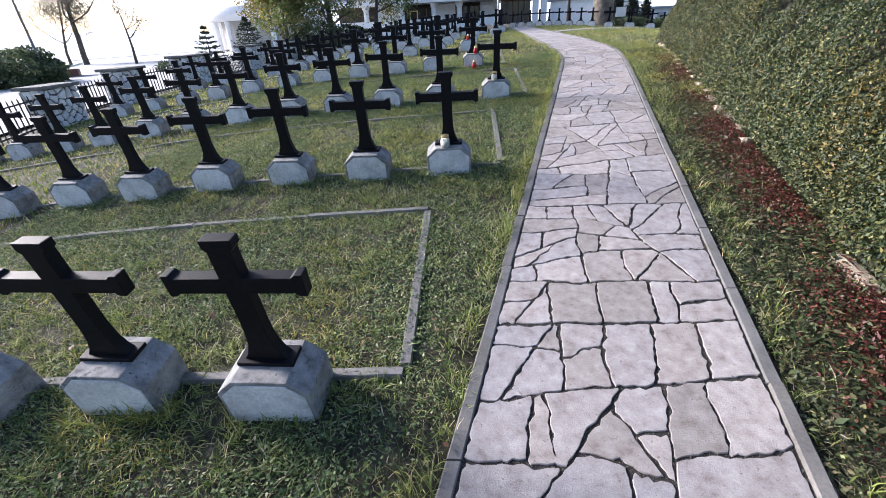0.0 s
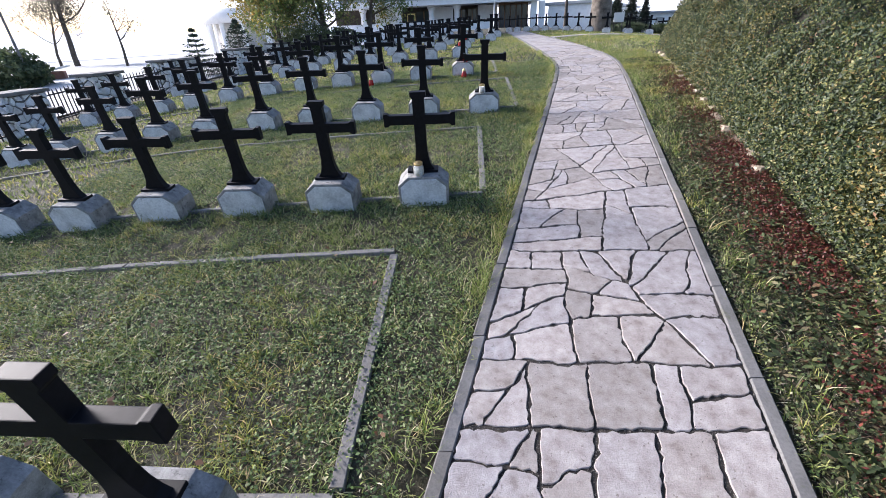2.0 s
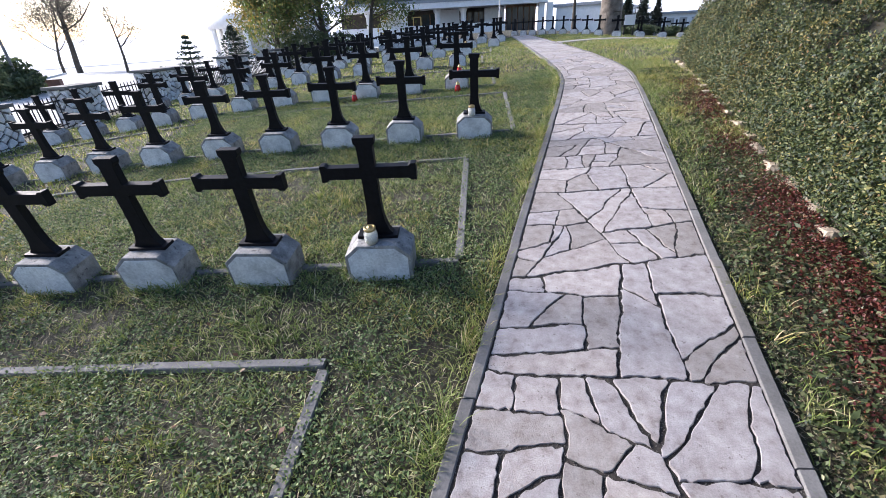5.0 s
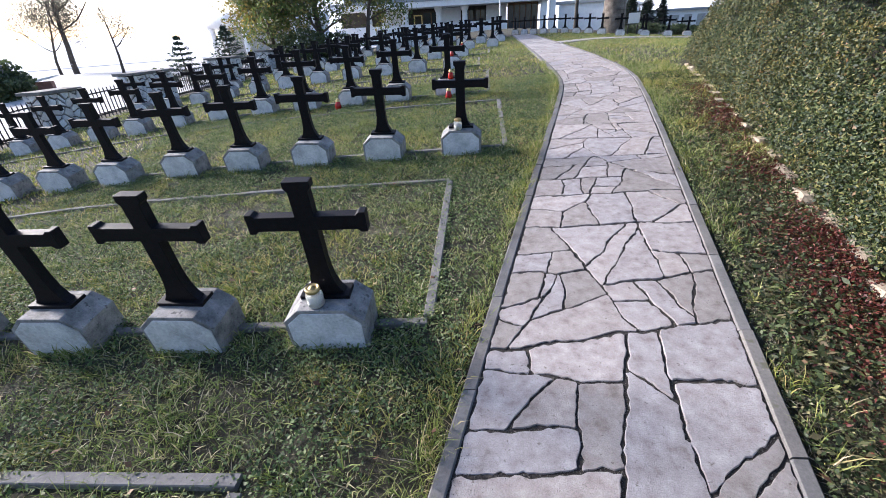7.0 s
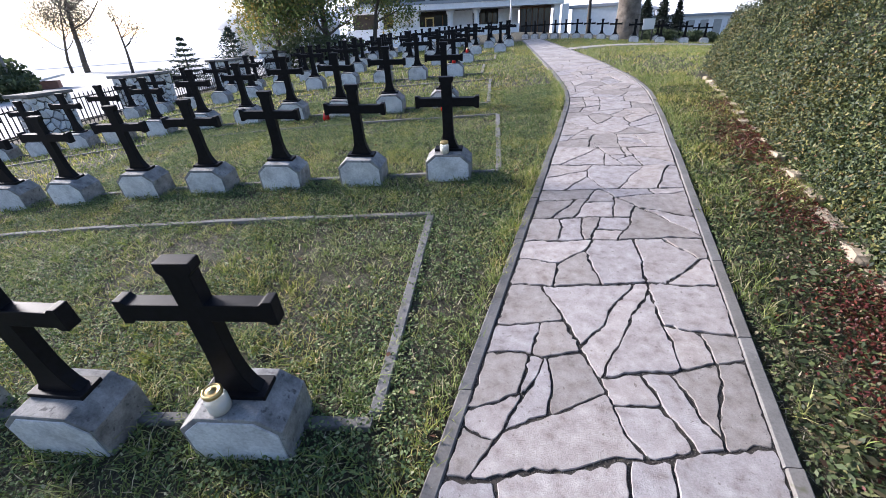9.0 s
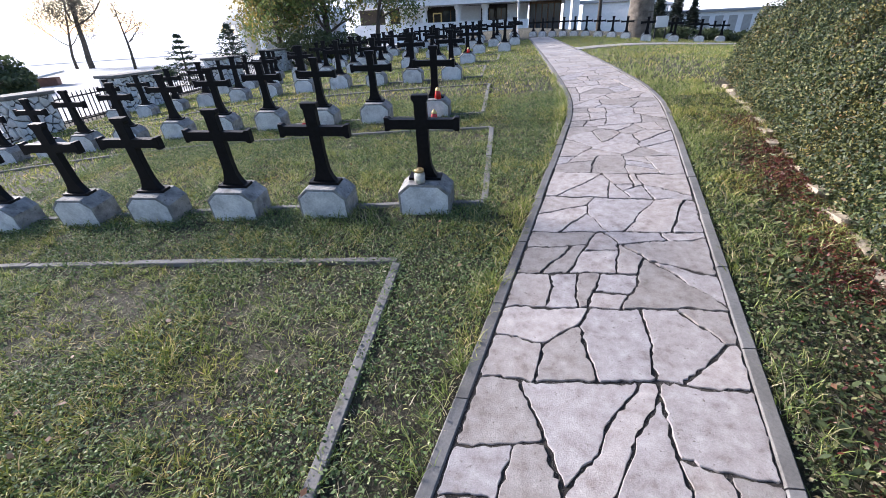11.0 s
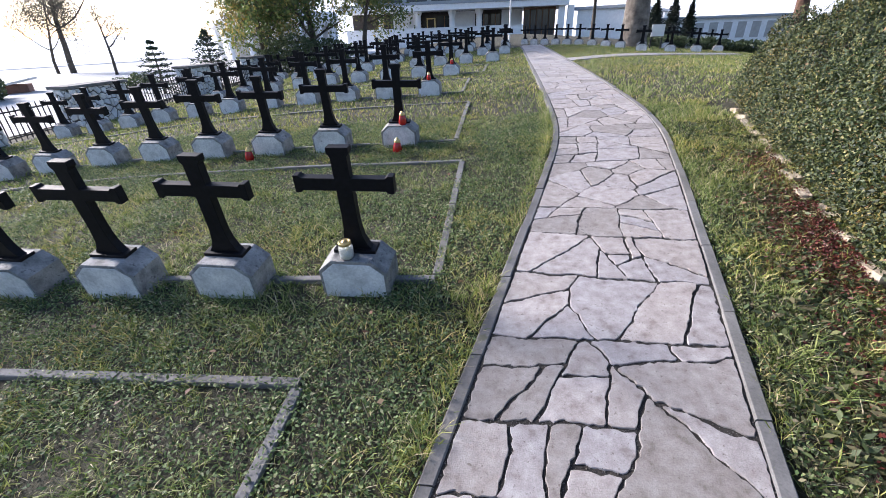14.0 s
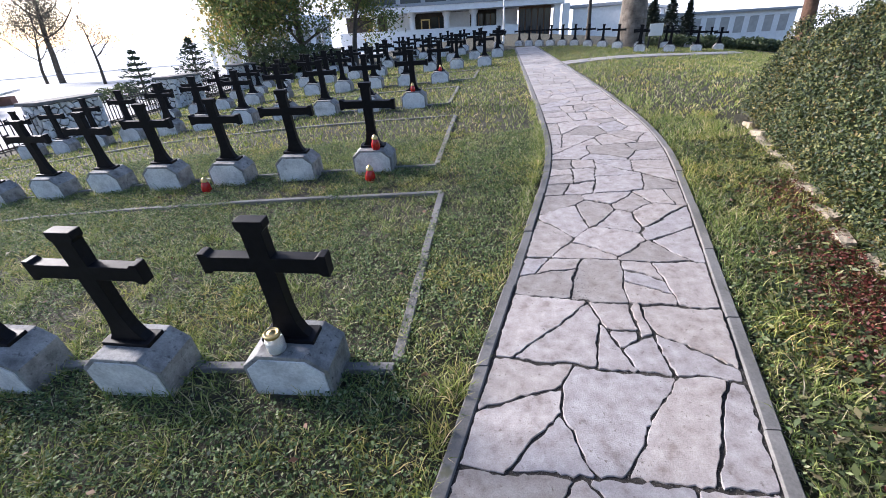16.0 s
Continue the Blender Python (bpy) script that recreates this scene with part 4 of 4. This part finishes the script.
bush("bush", -7.6, 24.6, 2.3, 1.0, 1.5, 35, "dark undergrowth at the foot of the trees", M_BUSH, 5000, 0.07)
# beyond the fence
tree("bare_tree", -32.0, 36.4, 10.0, 0.2, 21, "thin half-bare tree with sparse brownish autumn leaves", M_LEAF_RUST, per_tip=14, size=0.055, puff=0.42, clear=0.2, spread=0.5)
tree("bare_tree", -33.6, 36.6, 6.0, 0.11, 22, "slender half-bare tree with sparse brownish leaves", M_LEAF_RUST, per_tip=14, size=0.055, puff=0.42, clear=0.2, spread=0.55)
tree("bare_tree", -24.6, 32.4, 4.6, 0.1, 23, "small bare forked tree beyond the fence", M_LEAF_RUST, per_tip=3, size=0.06, puff=0.2, clear=0.3, spread=0.6, depth=2)
bush("bush", -20.9, 19.6, 2.3, 2.0, 1.9, 31, "dark green bush beyond the fence", M_BUSH, 9000, 0.1)
bush("bush", -15.5, 23.5, 1.0, 0.9, 0.9, 32, "round green shrub beyond the fence", M_BUSH, 2500, 0.06)
# right of the path
tree("plane_tree", 6.5, 23.3, 9.0, 0.46, 41, "thick pale-barked old tree among the graves", M_LEAF_GOLD, M_BARK_PALE, per_tip=5, size=0.12, clear=0.55, puff=0.4)
tree("young_tree", 5.75, 27.5, 4.2, 0.1, 42, "young tree with yellow leaves before the white building", M_LEAF_GOLD, per_tip=6, size=0.1, clear=0.5, puff=0.3)
for k, (x, y, h, r) in enumerate(((7.9, 25.5, 1.75, 0.55), (8.8, 26.0, 1.95, 0.6), (9.7, 26.5, 1.8, 0.5), (8.4, 27.5, 1.5, 0.7))):
    conifer("yew_tree", x, y, h, r, 50 + k, "dark columnar evergreen behind the white board", M_NEEDLE_DARK, 10, 40, 0.06, 0.05)
for k in range(6):
    bush("bush", 8.2 + 1.5 * k, 24.6 - 0.25 * k, 1.0, 0.7, 0.42, 70 + k, "dark clipped shrub behind the second burial field", M_BUSH, 1800, 0.06)
tree("pine_tree", 7.3, 14.8, 7.0, 0.12, 61, "reddish-barked tree standing behind the hedge", M_LEAF_GOLD, M_BARK_RED, per_tip=4, size=0.08, clear=0.5)
tree("pine_tree", 8.7, 14.6, 7.0, 0.12, 62, "dark-barked tree standing behind the hedge", M_LEAF, M_BARK, per_tip=4, size=0.08, clear=0.5)

# ---- side path ----
def side_path():
    V, F = [], []
    n = 14
    for k in range(n + 1):
        x = 3.15 + 6.5 * k / n
        y = 17.05 + 0.45 * (x - 3.15) + 0.04 * (x - 3.15) ** 2
        for o in (-0.36, 0.36):
            V.append((x, y + o, float(gz(x, y + o)) + 0.03))
    for k in range(n):
        F.append((2 * k, 2 * k + 2, 2 * k + 3, 2 * k + 1))
    b = len(V)
    V += [(v[0], v[1], v[2] - 0.1) for v in V]
    for k in range(n):
        F += [(2 * k, b + 2 * k, b + 2 * k + 2, 2 * k + 2), (2 * k + 1, 2 * k + 3, b + 2 * k + 3, b + 2 * k + 1)]
    F += [(0, 1, b + 1, b)]
    me = mesh_of("side_path", V, F, M_STONE_FAR)
    tagged(new("side_path", me), "pale narrow side path crossing the lawn", "path", kind="structure")


side_path()

# ---- buildings ----
def main_building():
    """A columned terrace under flat eaves, with the entrance front at its end."""
    b = thing("white_building", pose(1.3, 65.0, 1.75), "white modern building with a columned terrace and flat eaves", "building")
    part("terrace_slab", boxed(-20, 3.2, 0.12, 9, -1.2, 0.1), M_GREYWALL, b)
    par = part("parapet", boxed(-20, 3.2, -0.1, 0.1, -1.2, 1.12, bevel=0.02), M_WHITE, b, "solid white terrace parapet")
    part("parapet_cap", boxed(-20, 3.3, -0.16, 0.16, 1.12, 1.2, bevel=0.01), M_WHITE, par)
    roof = part("roof", boxed(-20.5, 8.6, -0.9, 12, 3.1, 3.95, bevel=0.03), M_WHITE, b, "white flat eaves band")
    part("roof_edge", boxed(-20.6, 8.7, -1.0, -0.903, 3.75, 3.98), M_ROOF, roof, "grey metal roof edge")
    part("roof_top", boxed(-19, 5, 2.0, 11, 3.95, 6.6), M_ROOF, roof, "grey upper storey with dark glazing")
    for k in range(7):
        part("window", boxed(-18.6 + 3.3 * k, -15.9 + 3.3 * k, 1.93, 1.997, 4.3, 6.0), M_PANE, roof)
    # shade under the eaves is painted into this wall's colour
    part("back_wall", boxed(-20, 3.2, 3.2, 3.4, 0.1, 3.1), M_SHADE_NOTICE, b, "terrace back wall with its shade put into a near-black colour")
    for x0, x1 in ((-14.2, -10.4), (-5.9, -3.0), (0.5, 3.2)):
        part("wall_panel", boxed(x0, x1, 2.9, 3.19, 0.1, 3.05), M_WHITE, b, "pale wall panel")
    for x0, x1 in ((-8.2, -6.1), (-2.4, -1.3), (-0.9, 0.3)):
        w = part("window", boxed(x0, x1, 3.1, 3.18, 0.6, 2.6), M_PANE, b)
        part("window_frame", boxed((x0 + x1) / 2 - 0.06, (x0 + x1) / 2 + 0.06, 3.02, 3.096, 0.6, 2.6), M_WOOD, w)
    frame_ = part("picture_frame", boxed(-9.6, -8.4, 3.05, 3.16, 0.7, 2.4), M_GOLDCAP, b, "dark notice in a yellow frame")
    part("notice", boxed(-9.45, -8.55, 3.0, 3.046, 0.85, 2.25), M_SHADE_NOTICE, frame_)
    for x in (-15.4, -10.4, -5.9, -2.4):
        part("column", lathe([(0.42, 0.1), (0.38, 0.2), (0.36, 2.5), (0.5, 2.75), (0.58, 3.1)], 16), M_WHITE, b, "round white column with a flared head", pose(x, 0.75, 0))
    ent = part("entrance", boxed(3.3, 7.3, 1.2, 1.4, -0.6, 3.1), M_WOOD, b, "brown glazed entrance front")
    for k in range(5):
        part("pane", boxed(3.45 + 0.77 * k, 4.05 + 0.77 * k, 1.12, 1.19, -0.3, 2.8), M_PANE, ent)
    for x in (7.5, 8.6):
        part("pillar", boxed(x, x + 0.75, -0.3, 0.4, -0.8, 3.1, bevel=0.02), M_WHITE, b, "square white pillar")
    return b


def wing():
    b = thing("white_wing", pose(11.2, 65.4, 1.75, 0, 0, 62), "long low white wing with dark upright windows", "building")
    part("wall", boxed(0, 34, -6, 0, -1.2, 2.5), M_WHITE, b)
    part("roof", boxed(-0.3, 34.4, -6.5, 0.5, 2.5, 2.85, bevel=0.03), M_ROOF, b, "grey flat roof edge")
    for k in range(6):
        part("window", boxed(1.2 + 5.2 * k, 3.0 + 5.2 * k, -6.06, -5.98, -0.8, 2.4), M_PANE, b)
    return b


def rotunda():
    b = thing("round_building", pose(-22.0, 52.0, -0.3), "white rotunda with a ring of columns under a broad band", "building")
    part("drum", lathe([(5.2, -1.5), (5.2, 4.6)], 40), M_GREYWALL, b)
    part("ring_band", lathe([(5.3, 3.6), (6.4, 3.6), (6.4, 4.8), (5.3, 4.85), (0.0, 5.0)], 48), M_WHITE, b, "broad white cornice ring")
    up = part("upper_storey", lathe([(3.2, 4.9), (3.2, 8.0), (0.0, 8.2)], 40), M_WHITE, b)
    for k in range(16):
        an = 2 * math.pi * k / 16
        part("column", lathe([(0.28, -1.5), (0.25, 0.0), (0.25, 3.6)], 10), M_WHITE, b, m=pose(6.0 * math.cos(an), 6.0 * math.sin(an), 0))
        part("window", boxed(3.1, 3.25, -0.45, 0.45, 5.6, 7.4), M_PANE, up, m=pose(0, 0, 0, 0, 0, math.degrees(an)))
    return b


def far_block():
    b = thing("far_building", pose(24.0, 72.0, 0.9, 0, 0, -6), "pale far building with a row of arches", "building")
    part("wall", boxed(0, 16, 0, 6, -2, 2.0), M_WHITE, b)
    part("roof", boxed(-0.3, 16.3, -0.4, 6.3, 2.0, 2.3), M_ROOF, b)
    for k in range(9):
        part("window", boxed(0.6 + 1.7 * k, 1.6 + 1.7 * k, -0.06, 0.02, -0.4, 1.5), M_GREYWALL, b)
    return b


main_building(), wing(), rotunda(), far_block()


# ---- lamp post, board, flagpole, kiosk ----
def street_lamp(x, y):
    t = thing("street_lamp", pose(x, y, float(gz(x, y))), "tall thin grey lamp post with a wide flat lantern", "street lamp")
    part("pole", lathe([(0.07, -0.1), (0.065, 0.5), (0.045, 4.2), (0.0, 4.22)], 12), M_KERB, t)
    part("shade", lathe([(0.05, 4.15), (0.12, 4.2), (0.3, 4.42), (0.28, 4.47), (0.0, 4.56)], 20), M_RUSTBROWN, t, "wide brown lantern")


street_lamp(-19.8, 20.0)


def board(x, y):
    t = thing("sign_board", pose(x, y, float(gz(x, y)), 0, 0, -4), "small white notice board on two posts", "sign")
    part("panel", boxed(-0.22, 0.22, -0.015, 0.015, 0.42, 0.8, bevel=0.004), M_SIGN, t)
    for o in (-0.18, 0.18):
        part("post", boxed(o - 0.02, o + 0.02, 0.016, 0.05, -0.1, 0.82), M_IRON, t)


board(6.95, 22.0)
fp = thing("flagpole", pose(1.9, 30.0, float(gz(1.9, 30.0))), "thin white flagpole before the terrace", "flagpole")
part("pole", lathe([(0.05, -0.1), (0.035, 3.0), (0.025, 6.5), (0.0, 6.52)], 10), M_WHITE, fp)
part("finial", lathe([(0.0, 6.5), (0.05, 6.55), (0.0, 6.62)], 10), M_GOLDCAP, fp)


def kiosk(x, y):
    t = thing("kiosk", pose(x, y, float(gz(x, y)), 0, 0, 35), "small roadside shelter with a pale slanted roof", "shelter")
    part("wall", boxed(-0.4, 0.45, -0.4, 0.4, -0.1, 0.75, bevel=0.02), M_RUSTBROWN, t, "brown clad side")
    bm = boxed(-0.7, 0.7, -0.6, 0.6, 0.8, 0.9, bevel=0.03)
    for v in bm.verts:
        v.co.z += 0.2 * v.co.x
    part("roof", bm, M_SIGN, t, "pale slanted roof")
    part("side_panel", boxed(-0.62, -0.42, -0.36, 0.36, 0.05, 0.8, bevel=0.02), M_BLUE, t, "blue panel")


kiosk(-21.8, 23.4)

# the pale road beyond the fence
V, F = [], []
for k in range(40):
    y = -20 + 3 * k
    for x in (-11.0, -70.0):
        V.append((x, y, float(gz(x, y)) + 0.06))
    if k:
        F.append((2 * k - 2, 2 * k - 1, 2 * k + 1, 2 * k))
tagged(new("road", mesh_of("road", V, F, M_ASPHALT)), "pale paved road beyond the iron fence", "road", kind="structure")

# glowing sheets far out, painted as white haze and bright low sky
def ring_band(name, radius, z0, tops, mat, a0, a1, label):
    V, F = [], []
    n = 60
    for k in range(n + 1):
        an = radians(a0 + (a1 - a0) * k / n)
        V += [(radius * math.sin(an), radius * math.cos(an), z0), (radius * math.sin(an), radius * math.cos(an), tops(k / n))]
        if k:
            F.append((2 * k - 2, 2 * k, 2 * k + 1, 2 * k - 1))
    tagged(new(name, mesh_of(name, V, F, mat)), label, "backdrop", kind="structure")


ring_band("backdrop", 78.0, -6.0, lambda s: 2.6 + 0.5 * math.sin(9 * s) + 0.3 * math.sin(23 * s + 1), M_SKY_GLOW, -125, -24, "glowing white sheet standing in for the hazy sky past the fence")

ring_band("backdrop", 190.0, -12.0, lambda s: 26.0 + 2.0 * math.sin(7 * s) + math.sin(19 * s + 2), M_SKY_GLOW, -26, 80, "glowing white sheet standing in for the bright sky behind the buildings")

# ---- the path ----
path = tagged(new("path", None), "crazy-paved footpath of pale pinkish flagstones with dark joints", "path", kind="structure")
V, F = [], []
for k in range(141):
    y = -3.0 + 0.2 * k
    for s in range(5):
        x = float(path_left(y)) + (float(path_right(y)) - float(path_left(y))) * s / 4
        V.append((x, y, float(gz(x, y)) + 0.0115))
    if k:
        F += [(5 * k - 5 + s, 5 * k - 4 + s, 5 * k + 1 + s, 5 * k + s) for s in range(4)]
part("bed", mesh_of("bed", V, F, M_JOINT, True), M_JOINT, path, "dark gritty joints")

rs = random.Random(19)
far_v, far_f = [], []
KERB = 0.062
WIDE = 1.22


def wander(v):
    """Bends the joints a little, the same for the slabs on either side."""
    k1 = noise.noise(Vector((v.x * 5.0, v.y * 5.0, 3.1))) * 0.028 + noise.noise(Vector((v.x * 19.0, v.y * 19.0, 8.4))) * 0.008
    k2 = noise.noise(Vector((v.x * 5.0, v.y * 5.0, 17.7))) * 0.028 + noise.noise(Vector((v.x * 19.0, v.y * 19.0, 23.0))) * 0.008
    edge = min(1.0, max(0.0, min(v.x, WIDE - v.x) / 0.06))
    return Vector((v.x + k1 * edge, v.y + k2))


def slab_cells():
    """Courses of slabs, most split like broken slabs, some grown round scattered middles."""
    y0, slant0 = -3.2, 0.0
    while y0 < 24.4:
        h, slant1 = rs.uniform(0.4, 1.1), rs.uniform(-0.1, 0.1)
        y1 = y0 + h
        course = [Vector((0, y0 - slant0)), Vector((WIDE, y0 + slant0)), Vector((WIDE, y1 + slant1)), Vector((0, y1 - slant1))]
        if rs.random() < 0.68:
            yield from crazy(course, 0.028, 0.15, rs, 0.4)
        else:
            yield from grown(course, max(4, int(h * WIDE / rs.uniform(0.07, 0.11))), 0.2, rs)
        y0, slant0 = y1, slant1


for cell in slab_cells():
    q = shrunk(cell, 0.0064, rs, 0.0038, 0.022)
    if not q:
        continue
    q = [wander(v) for v in q]
    n = len(q)
    c_ = sum(q, Vector((0, 0))) / n
    tilt = (rs.gauss(0, 0.008), rs.gauss(0, 0.008))
    lift = rs.uniform(0.0165, 0.0205)

    def spot(v, h):
        x = float(path_left(v.y)) + KERB + 0.005 + v.x * (float(path_right(v.y) - path_left(v.y)) - 2 * KERB - 0.01) / WIDE
        return Vector((x, v.y, float(gz(x, v.y)) + h + (tilt[0] * (v.x - c_.x) + tilt[1] * (v.y - c_.y) if h > 0 else 0)))

    rim = [c_ + (v - c_) * (1 - 0.003 / max(0.02, (v - c_).length)) for v in q]
    vs = [spot(v, -0.01) for v in q] + [spot(v, lift - 0.003) for v in q] + [spot(v, lift) for v in rim]
    fs = [(i, (i + 1) % n, n + (i + 1) % n, n + i) for i in range(n)] + [(n + i, n + (i + 1) % n, 2 * n + (i + 1) % n, 2 * n + i) for i in range(n)] + [tuple(range(2 * n, 3 * n))]
    if c_.y < 13:
        o = spot(c_, 0.0)
        part("flagstone", mesh_of("flagstone", [v - o for v in vs], fs, M_STONE), M_STONE, path, m=Matrix.Translation(o))
    else:
        b = len(far_v)
        far_v += vs
        far_f += [tuple(b + i for i in f) for f in fs]
tagged(part("flagstones", mesh_of("flagstones", far_v, far_f, M_STONE_FAR), M_STONE_FAR, path, "flagstones further along"), kind="stuff")

# grit in the joints
rgg = np.random.default_rng(5)
n = 110000
yg = -0.3 + 11.5 * rgg.random(n)
xg = path_left(yg) + 0.05 + (path_right(yg) - path_left(yg) - 0.1) * rgg.random(n)
cg = np.stack([xg, yg, gz(xg, yg) + 0.0115 + 0.0035 * rgg.random(n)], 1)
rad = (0.0022 + 0.0028 * rgg.random(n) ** 2)[:, None]
t0 = rgg.random(n) * 6.283
cor = [cg + rad * np.stack([np.cos(t0 + a_), np.sin(t0 + a_), np.full(n, -0.3)], 1) for a_ in (0.0, 2.1, 4.2)]
top = cg + rad * np.array([0, 0, 0.9])
tri = np.stack([cor[0], cor[1], top, cor[1], cor[2], top, cor[2], cor[0], top], 1).reshape(-1, 3)
M_GRIT = rocky("joint gravel", [(0.3, (0.05, 0.045, 0.04)), (0.6, (0.13, 0.12, 0.11)), (0.8, (0.28, 0.26, 0.24))], 90.0, 200.0, 0.95, 0.2, 0.001)
tagged(part("grit", soup("grit", tri, 3, M_GRIT), M_GRIT, path, "loose grit in the joints"), kind="stuff")

for side, name in ((path_left, "left"), (path_right, "right")):
    sgn = 1 if name == "left" else -1
    y0 = -3.0 + (0.3 if sgn > 0 else 0.0)
    while y0 < 24.5:
        y1 = y0 + 0.62
        lift, slip = rs.uniform(-0.003, 0.005), rs.uniform(-0.004, 0.004)
        vs = []
        for k in range(4):
            y = y0 + 0.003 + (0.62 - 0.006) * k / 3
            xb = float(side(y)) + slip
            for o, h in ((0, -0.12), (KERB, -0.12), (KERB, 0.017), (KERB - 0.006, 0.023), (0.006, 0.023), (0, 0.017)):
                vs.append(Vector((xb + sgn * o, y, float(gz(xb, y)) + h + lift)))
        fs = [(6 * k + i, 6 * k + (i + 1) % 6, 6 * k + 6 + (i + 1) % 6, 6 * k + 6 + i) for k in range(3) for i in range(6)] + [(5, 4, 3, 2, 1, 0), (18, 19, 20, 21, 22, 23)]
        if sgn < 0:
            fs = [tuple(reversed(f)) for f in fs]
        o = vs[0].copy()
        part("kerb", mesh_of("kerb", [v - o for v in vs], fs, M_KERB), M_KERB, path, m=Matrix.Translation(o))
        y0 = y1
